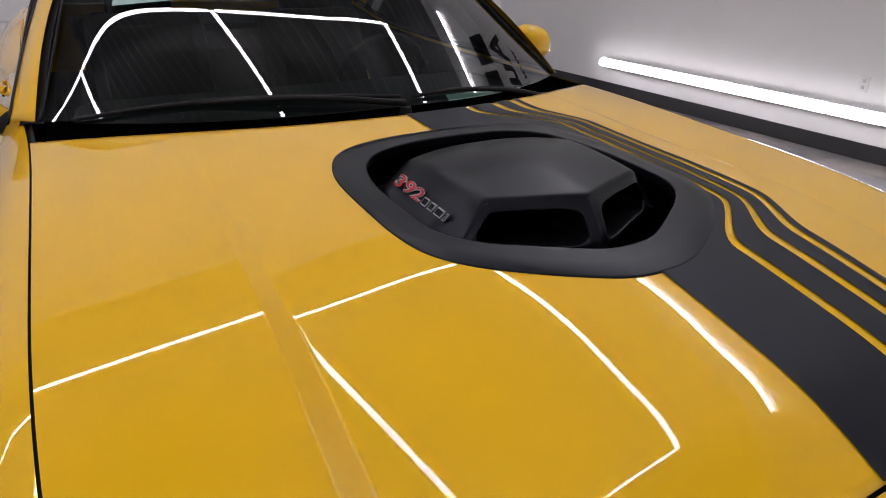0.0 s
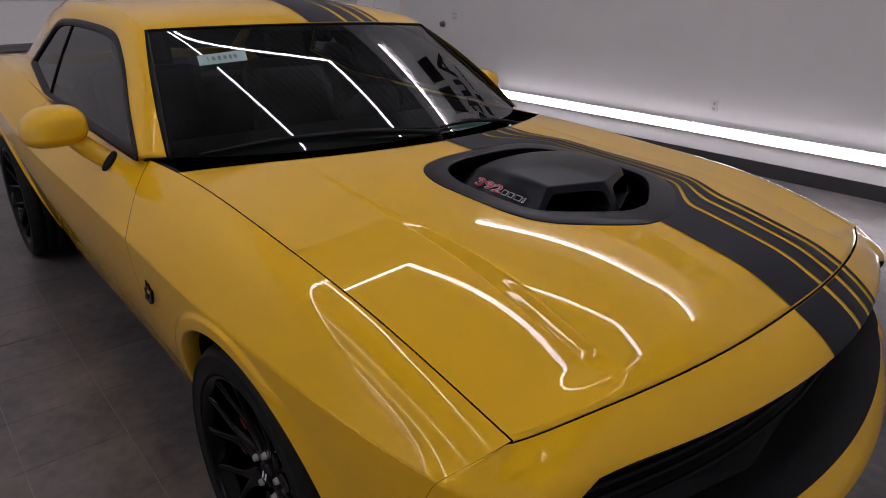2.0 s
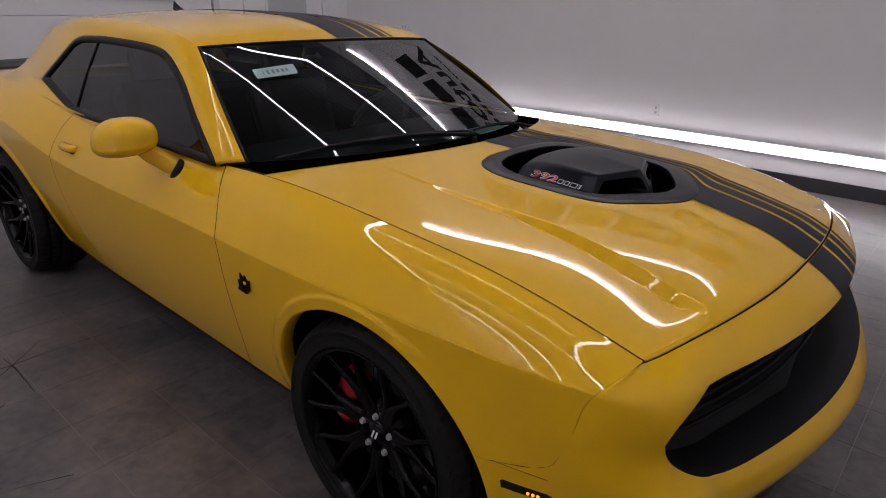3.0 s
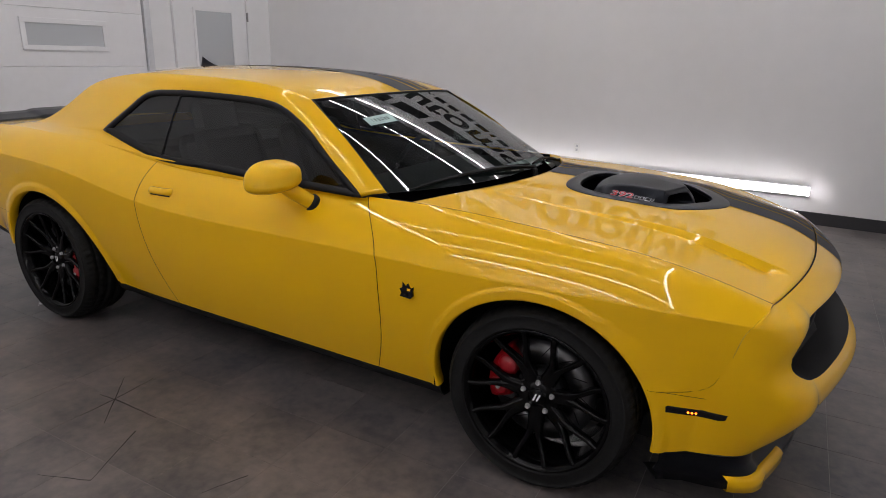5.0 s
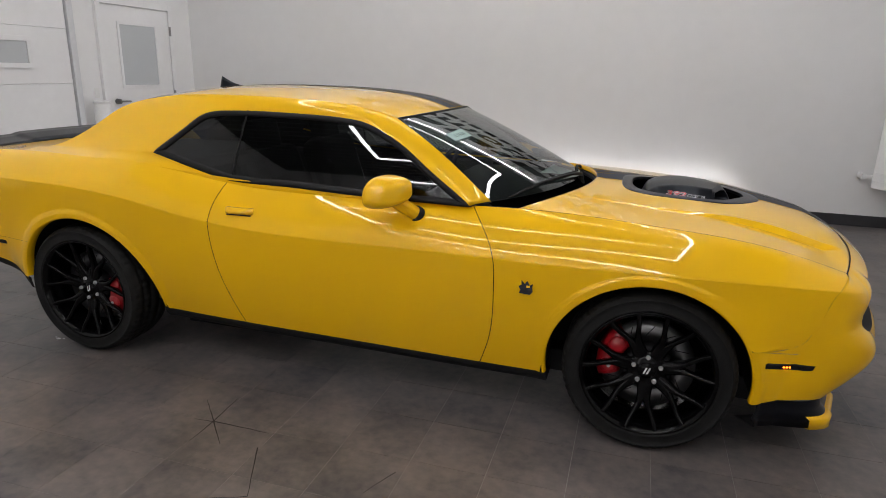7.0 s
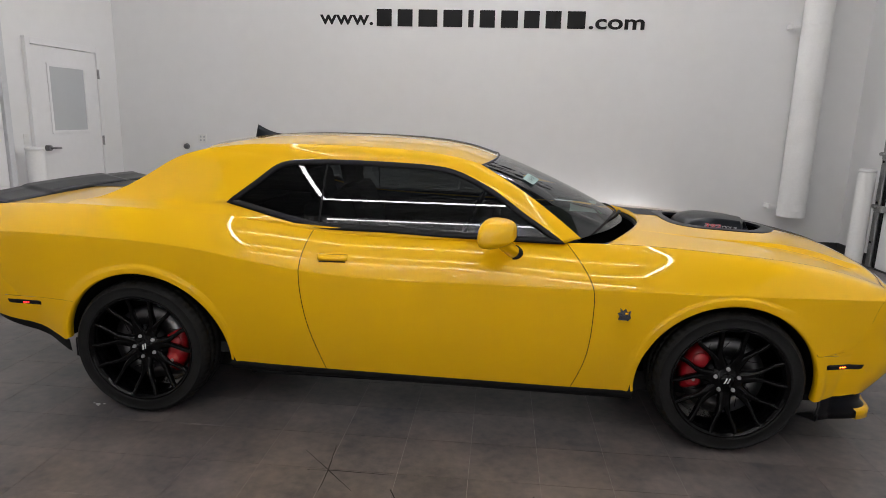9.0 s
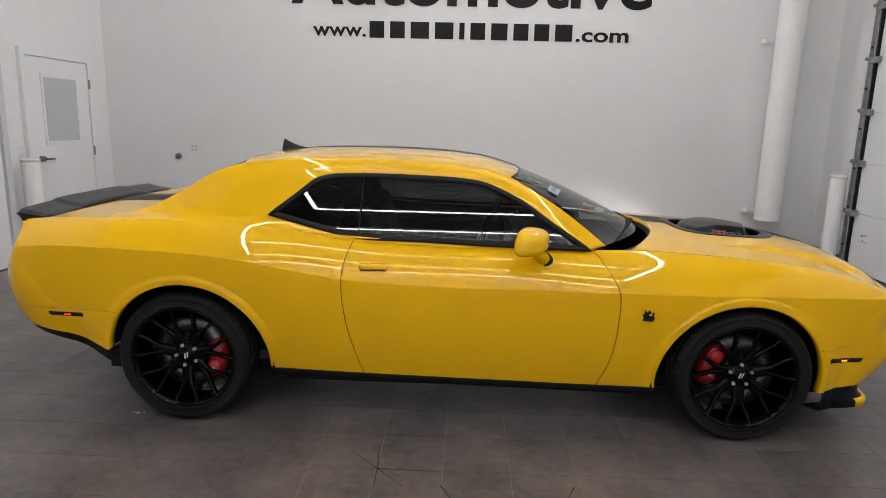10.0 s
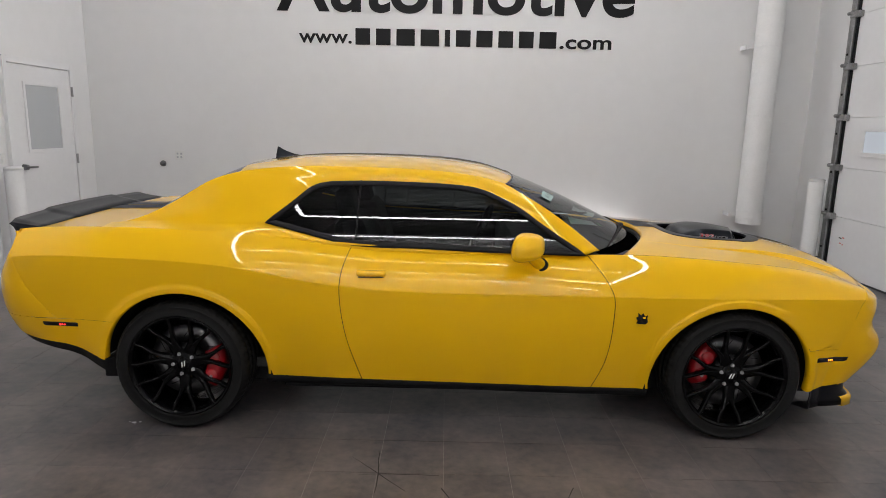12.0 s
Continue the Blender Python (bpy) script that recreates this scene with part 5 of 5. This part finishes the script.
wall_bars(-2.287, 2.27, 3.79, 4.36, (1, 1, 1.25, 1.25, 0.4, 1), 0.15)

# service door in the west wall
door_1 = structure("door_1", box(X0 - 0.02, X0 + 0.030, 2.80, 3.925, 0.01, 2.213, 0.004), DOORPAINT, "white flush door with a grey glass pane, closed", "door")
bm = bmesh.new()
for y0, y1, z0, z1 in ((2.725, 2.795, 0.0, 2.29), (3.93, 4.0, 0.0, 2.29), (2.795, 3.93, 2.218, 2.29)):
    box(X0, X0 + 0.045, y0, y1, z0, z1, 0.003, bm)
part("door_frame", bm, DOORPAINT, door_1)
part("door_glass", box(X0 + 0.026, X0 + 0.034, 3.065, 3.66, 1.29, 2.0, 0.001), FROST, door_1, "grey translucent pane")
bm = bmesh.new()
for y0, y1, z0, z1 in ((3.028, 3.065, 1.253, 2.037), (3.66, 3.697, 1.253, 2.037), (3.065, 3.66, 1.253, 1.29), (3.065, 3.66, 2.0, 2.037)):
    box(X0 + 0.03, X0 + 0.042, y0, y1, z0, z1, 0.002, bm)
part("glazing_bead", bm, DOORPAINT, door_1)
for z in (1.965, 1.15, 0.28):
    part("hinge", tube("hinge", [(X0 + 0.045, 3.94, z - 0.058), (X0 + 0.045, 3.94, z + 0.058)], 0.014, 10), GREYMETAL, door_1, "dark steel hinge")
part("lever_handle", tube("lever_handle", [(X0 + 0.09, 2.915, 1.10), (X0 + 0.09, 2.99, 1.098), (X0 + 0.085, 3.075, 1.096)], 0.012, 10), STEEL, door_1)
bm = bmesh.new()
bmesh.ops.create_cone(bm, cap_ends=True, segments=20, radius1=0.034, radius2=0.030, depth=0.05)
bmesh.ops.transform(bm, matrix=pose(X0 + 0.055, 2.915, 1.10, 0, 90, 0), verts=bm.verts)
part("handle_rose", bm, STEEL, door_1)


def plate(name, x, y, z, facing, w, h, label, outlets=2):
    """A white wall plate with dark slots; facing: '-y' or '+x'."""
    t_ = 0.008
    if facing == "-y":
        ob = part(name, box(x - w / 2, x + w / 2, y - t_, y, z - h / 2, z + h / 2, 0.002), PLATE)
    else:
        ob = part(name, box(x, x + t_, y - w / 2, y + w / 2, z - h / 2, z + h / 2, 0.002), PLATE)
    for k in range(outlets):
        d = (k - (outlets - 1) / 2) * w * 0.42
        for dz in (-h * 0.2, h * 0.2):
            if facing == "-y":
                part("socket", box(x + d - 0.012, x + d + 0.012, y - t_ - 0.002, y - t_ + 0.001, z + dz - 0.013, z + dz + 0.013, 0.001), FROST, ob)
            else:
                part("switch_rocker", box(x + t_ - 0.001, x + t_ + 0.004, y + d - 0.012, y + d + 0.012, z + dz - 0.013, z + dz + 0.013, 0.001), PLATE, ob)
    return tagged(ob, label, "wall outlet")


plate("wall_outlet", -3.644, Y1, 1.188, "-y", 0.115, 0.115, "white double outlet plate on the wall")
plate("wall_outlet", -0.064, Y1, 0.545, "-y", 0.072, 0.115, "white single outlet plate above the wall tube", 1)
plate("light_switch", X0, 2.645, 1.205, "+x", 0.072, 0.115, "white switch plate beside the door", 1)
bm = bmesh.new()
bmesh.ops.create_uvsphere(bm, u_segments=20, v_segments=12, radius=0.034)
bmesh.ops.scale(bm, vec=(1, 0.7, 1), verts=bm.verts)
bmesh.ops.translate(bm, vec=(-3.868, Y1 - 0.03, 1.078), verts=bm.verts)
stop = tagged(part("door_stop", bm, material("dark_rubber_stop", (0.08, 0.08, 0.085), rough=0.35), None), "dark round door stop on the wall", "door stop")
bm = bmesh.new()
bmesh.ops.create_cone(bm, cap_ends=True, segments=20, radius1=0.040, radius2=0.036, depth=0.012)
bmesh.ops.transform(bm, matrix=pose(-3.868, Y1 - 0.006, 1.078, 90, 0, 0), verts=bm.verts)
part("stop_base", bm, STEEL, stop)

# insulated pipe in the north-east corner
pipe = tagged(part("insulated_pipe", tube("insulated_pipe", [(3.928, 4.205, 0.465), (3.928, 4.205, 0.47), (3.928, 4.205, 2.0), (3.928, 4.205, 4.0), (3.928, 4.205, TOP)], 0.158, 32), WHITEPIPE), "fat white insulated pipe down the corner", "pipe")
for z in (0.54, 0.63, 1.85, 2.70, 3.8):
    part("band", tube("band", [(3.928, 4.205, z - 0.004), (3.928, 4.205, z + 0.004)], 0.1605, 32), WHITEPIPE, pipe)
for z in (0.575, 2.70):
    part("bracket", box(3.69, 3.80, 4.245, 4.272, z - 0.016, z + 0.016, 0.003), DOORPAINT, pipe, "white wall bracket")
    part("bracket_foot", box(3.672, 3.705, 4.245, Y1, z - 0.028, z + 0.028, 0.003), DOORPAINT, pipe)


def bollard(x, y, top, label):
    ob = part("bollard", tube("bollard", [(x, y, 0.0), (x, y, 0.005), (x, y, top - 0.02), (x, y, top)], [0.09, 0.09, 0.09, 0.082], 28), WHITEPIPE)
    part("cap", tube("cap", [(x, y, top - 0.03), (x, y, top - 0.005), (x, y, top + 0.004)], [0.092, 0.092, 0.074], 28), DOORPAINT, ob)
    return tagged(ob, label, "bollard", "guard posts")


bollard(4.425, 3.62, 1.105, "white guard post beside the sectional door track")
bollard(-4.615, 2.53, 1.13, "white guard post by the service door")


# sectional doors in both end walls
def sectional(name, x, into, y0, y1, z_joint, panes, label):
    """Stacked insulated panels with framed panes; into: +1 when the room lies towards +x."""
    leaf = structure(name, box(x - 0.03, x + 0.03, y0, y1, 0.0, 0.02, 0.003), BASE, label, "garage door")
    z = [0.02] + [z_joint + 0.575 * k for k in range(7) if 0.1 < z_joint + 0.575 * k < 4.2] + [4.3]
    for a0, a1 in zip(z, z[1:]):
        part("door_panel", box(x - 0.03, x + 0.03, y0, y1, a0 + 0.0012, a1 - 0.0012, 0.004), DOORPAINT, leaf)
    for p0, p1, q0, q1 in panes:
        f = x + into * 0.034
        bm = bmesh.new()
        for a0, a1, b0, b1 in ((p0 - 0.05, p1 + 0.05, q1, q1 + 0.05), (p0 - 0.05, p1 + 0.05, q0 - 0.05, q0), (p0 - 0.05, p0, q0, q1), (p1, p1 + 0.05, q0, q1)):
            box(min(f - 0.01, f + 0.014), max(f - 0.01, f + 0.014), a0, a1, b0, b1, 0.003, bm)
        w = part("pane_frame", bm, DOORPAINT, leaf)
        part("pane", box(f - 0.006, f + 0.002, p0, p1, q0, q1, 0.001), PANE if into < 0 else FROST, w, "bright window pane" if into < 0 else "grey window pane")
    return leaf, z


PANE = material("daylit_pane", (0.42, 0.46, 0.51), rough=0.1, emit=0.22)
east, zs = sectional("door_2", X1 - 0.035, -1, -1.2, 3.46, 0.685, [(2.35, 3.06, 1.45, 1.68), (0.9, 1.7, 1.45, 1.68)], "white sectional overhead door with small bright panes")
part("door_track", box(X1 - 0.11, X1 - 0.09, 3.48, 3.57, 0.02, 4.3, 0.004), GREYMETAL, east, "dark galvanised door track")
part("track_angle", box(X1 - 0.10, X1, 3.555, 3.57, 0.02, 4.3, 0.003), GREYMETAL, east)
part("track_seal", box(X1 - 0.085, X1 - 0.065, 3.45, 3.48, 0.02, 4.3, 0.004), BLACK, east)
for z in zs[1:-1]:
    part("roller_hinge", box(X1 - 0.13, X1 - 0.065, 3.39, 3.55, z - 0.035, z + 0.035, 0.008), GREYMETAL, east)
    part("roller", tube("roller", [(X1 - 0.125, 3.49, z + 0.02), (X1 - 0.125, 3.58, z + 0.02)], 0.022, 12), GREYMETAL, east)
for k in range(9):
    z = 0.3 + k * 0.45
    part("track_bolt", box(X1 - 0.12, X1 - 0.11, 3.515, 3.54, z - 0.012, z + 0.012, 0.003), BLACK, east)
for dy, dz, w in ((0.0, 0.0, 0.05), (0.06, 0.01, 0.04), (0.02, -0.06, 0.03), (0.07, -0.07, 0.02)):
    part("warning_mark", box(X1 - 0.0675, X1 - 0.0645, 3.28 - dy - w, 3.28 - dy, 0.44 + dz, 0.452 + dz), BADGE_RED if dy else INK, east)
west, zs = sectional("door_3", X0 + 0.035, 1, -1.5, 2.27, 0.745, [(0.93, 1.75, 1.53, 1.745), (-0.3, 0.52, 1.53, 1.745)], "white sectional overhead door with grey panes")
part("door_track", box(X0 + 0.02, X0 + 0.09, 2.285, 2.365, 0.0, 4.3, 0.004), material("pale_grey_track", (0.56, 0.57, 0.59), rough=0.45, metal=0.0, vary=0.06), west, "pale grey door track")

# ---------------------------------------------------------------- marks on the floor
scratch = material("dark_scratch", (0.02, 0.018, 0.017), rough=0.8)


def scratches(name, strokes, label):
    bm = bmesh.new()
    for (xa, ya), (xb, yb), w in strokes:
        a0, b0 = Vector((xa, ya, 0.0012)), Vector((xb, yb, 0.0012))
        side = Vector((0, 0, 1)).cross((b0 - a0).normalized()) * w / 2
        n = 6
        rng = random.Random(int(1000 * (xa + yb)))
        pts = [a0.lerp(b0, k / n) + side.normalized() * rng.uniform(-0.002, 0.002) for k in range(n + 1)]
        row = [(bm.verts.new(p - side * (1 - 0.6 * k / n)), bm.verts.new(p + side * (1 - 0.6 * k / n))) for k, p in enumerate(pts)]
        for (p, q), (r_, t_) in zip(row, row[1:]):
            bm.faces.new((p, r_, t_, q))
    ob = part(name, bm, scratch)
    return tagged(ob, label, "floor mark", kind="structure")


C = (-0.376, -1.327)
scratches("floor_scratch", [(C, (-0.395, -1.11), 0.006), (C, (-0.376, -1.49), 0.006), (C, (-0.472, -1.334), 0.005), (C, (-0.087, -1.329), 0.007), (C, (-0.525, -1.17), 0.005), (C, (-0.238, -1.47), 0.006)], "dark star-shaped scratch in the floor tiles")
scratches("floor_scratch", [((-0.075, -1.44), (0.068, -1.73), 0.006), ((0.068, -1.73), (-0.13, -1.81), 0.005), ((0.54, -1.41), (0.468, -1.57), 0.005)], "dark hairline scratches in the floor tiles")
bm = bmesh.new()
for dx, dy, r_ in ((0, 0, 0.016), (0.03, 0.008, 0.009), (-0.028, 0.01, 0.007), (0.012, -0.018, 0.006)):
    rr_ = bmesh.ops.create_icosphere(bm, subdivisions=1, radius=r_)
    bmesh.ops.scale(bm, vec=(1, 0.6, 0.18), verts=rr_["verts"])
    bmesh.ops.translate(bm, vec=(-1.775 + dx, -0.860 + dy, 0.002), verts=rr_["verts"])
tagged(part("floor_chips", bm, WALL), "small white chips lying on the floor", "debris")

# ---------------------------------------------------------------- floor tiles, 0.318 m square
def tile_material(name, island):
    m = bpy.data.materials.new(name)
    m.use_nodes = True
    n, l = m.node_tree.nodes, m.node_tree.links
    b = n["Principled BSDF"]
    geo = n.new("ShaderNodeNewGeometry")
    pick = geo.outputs["Random Per Island"] if island else n.new("ShaderNodeObjectInfo").outputs["Random"]
    cloud, grain, fine = (n.new("ShaderNodeTexNoise") for _ in range(3))
    for node, sc, det in ((cloud, 1.9, 6), (grain, 22, 8), (fine, 150, 4)):
        node.inputs["Scale"].default_value, node.inputs["Detail"].default_value = sc, det
        l.new(geo.outputs["Position"], node.inputs["Vector"])
    cloud.inputs["Roughness"].default_value = 0.7
    ramp = n.new("ShaderNodeValToRGB")
    e = ramp.color_ramp.elements
    e[0].position, e[0].color = 0.30, (0.050, 0.050, 0.057, 1)
    e[1].position, e[1].color = 0.70, (0.182, 0.154, 0.143, 1)
    add, mul, sub_ = n.new("ShaderNodeMath"), n.new("ShaderNodeMath"), n.new("ShaderNodeMath")
    mul.operation, mul.inputs[1].default_value = "MULTIPLY", 0.08
    l.new(pick, mul.inputs[0])
    l.new(cloud.outputs[0], add.inputs[0])
    l.new(mul.outputs[0], add.inputs[1])
    sub_.operation, sub_.inputs[1].default_value = "SUBTRACT", 0.04
    l.new(add.outputs[0], sub_.inputs[0])
    mixn = n.new("ShaderNodeMath")
    mixn.operation = "MULTIPLY_ADD"
    mixn.inputs[1].default_value, mixn.inputs[2].default_value = 0.42, 0.0
    l.new(grain.outputs[0], mixn.inputs[0])
    tot = n.new("ShaderNodeMath")
    l.new(sub_.outputs[0], tot.inputs[0])
    l.new(mixn.outputs[0], tot.inputs[1])
    off = n.new("ShaderNodeMath")
    off.operation, off.inputs[1].default_value = "SUBTRACT", 0.21
    l.new(tot.outputs[0], off.inputs[0])
    l.new(off.outputs[0], ramp.inputs[0])
    l.new(ramp.outputs[0], b.inputs["Base Color"])
    rough = n.new("ShaderNodeMapRange")
    rough.inputs[3].default_value, rough.inputs[4].default_value = 0.22, 0.48
    l.new(grain.outputs[0], rough.inputs[0])
    l.new(rough.outputs[0], b.inputs["Roughness"])
    k = n.new("ShaderNodeBump")
    k.inputs["Strength"].default_value, k.inputs["Distance"].default_value = 0.06, 0.004
    l.new(fine.outputs[0], k.inputs["Height"])
    l.new(k.outputs[0], b.inputs["Normal"])
    return m


PITCH, GAP = 0.318, 0.0022
near_tile = bm_mesh("tile", box(-PITCH / 2 + GAP / 2, PITCH / 2 - GAP / 2, -PITCH / 2 + GAP / 2, PITCH / 2 - GAP / 2, -0.006, 0.0))
near_tile.materials.append(tile_material("floor_tile_single", False))
floor_ob = bpy.data.objects["floor"]
verts, faces = [], []
h = PITCH / 2 - GAP / 2
for i in range(-19, 18):
    for j in range(-26, 21):
        x, y = -0.065 + PITCH * (i + 0.5), -0.997 + PITCH * (j + 0.5)
        if not (X0 < x - h and x + h < X1 + 0.3 and Y0 < y + h and y - h < Y1 + 0.1):
            continue
        if (-2.7 < x < 2.6 and -2.5 < y < -0.4) or (-4.7 < x < -2.0 and -0.4 < y < 2.6):
            ob = new("tile", near_tile)
            ob.location = (x, y, 0)
            ob.parent = floor_ob
        else:
            a0 = len(verts)
            verts += [(x - h, y - h, -0.003), (x + h, y - h, -0.003), (x + h, y + h, -0.003), (x - h, y + h, -0.003)]
            verts += [(x - h, y - h, 0.0), (x + h, y - h, 0.0), (x + h, y + h, 0.0), (x - h, y + h, 0.0)]
            faces += [(a0 + 4, a0 + 5, a0 + 6, a0 + 7)] + [(a0 + k, a0 + (k + 1) % 4, a0 + 4 + (k + 1) % 4, a0 + 4 + k) for k in range(4)]
rest = bpy.data.meshes.new("far_tiles")
rest.from_pydata(verts, [], faces)
tagged(part("far_tiles", rest, tile_material("floor_tile_field", True), floor_ob), "grey floor tiles further off", kind="stuff")
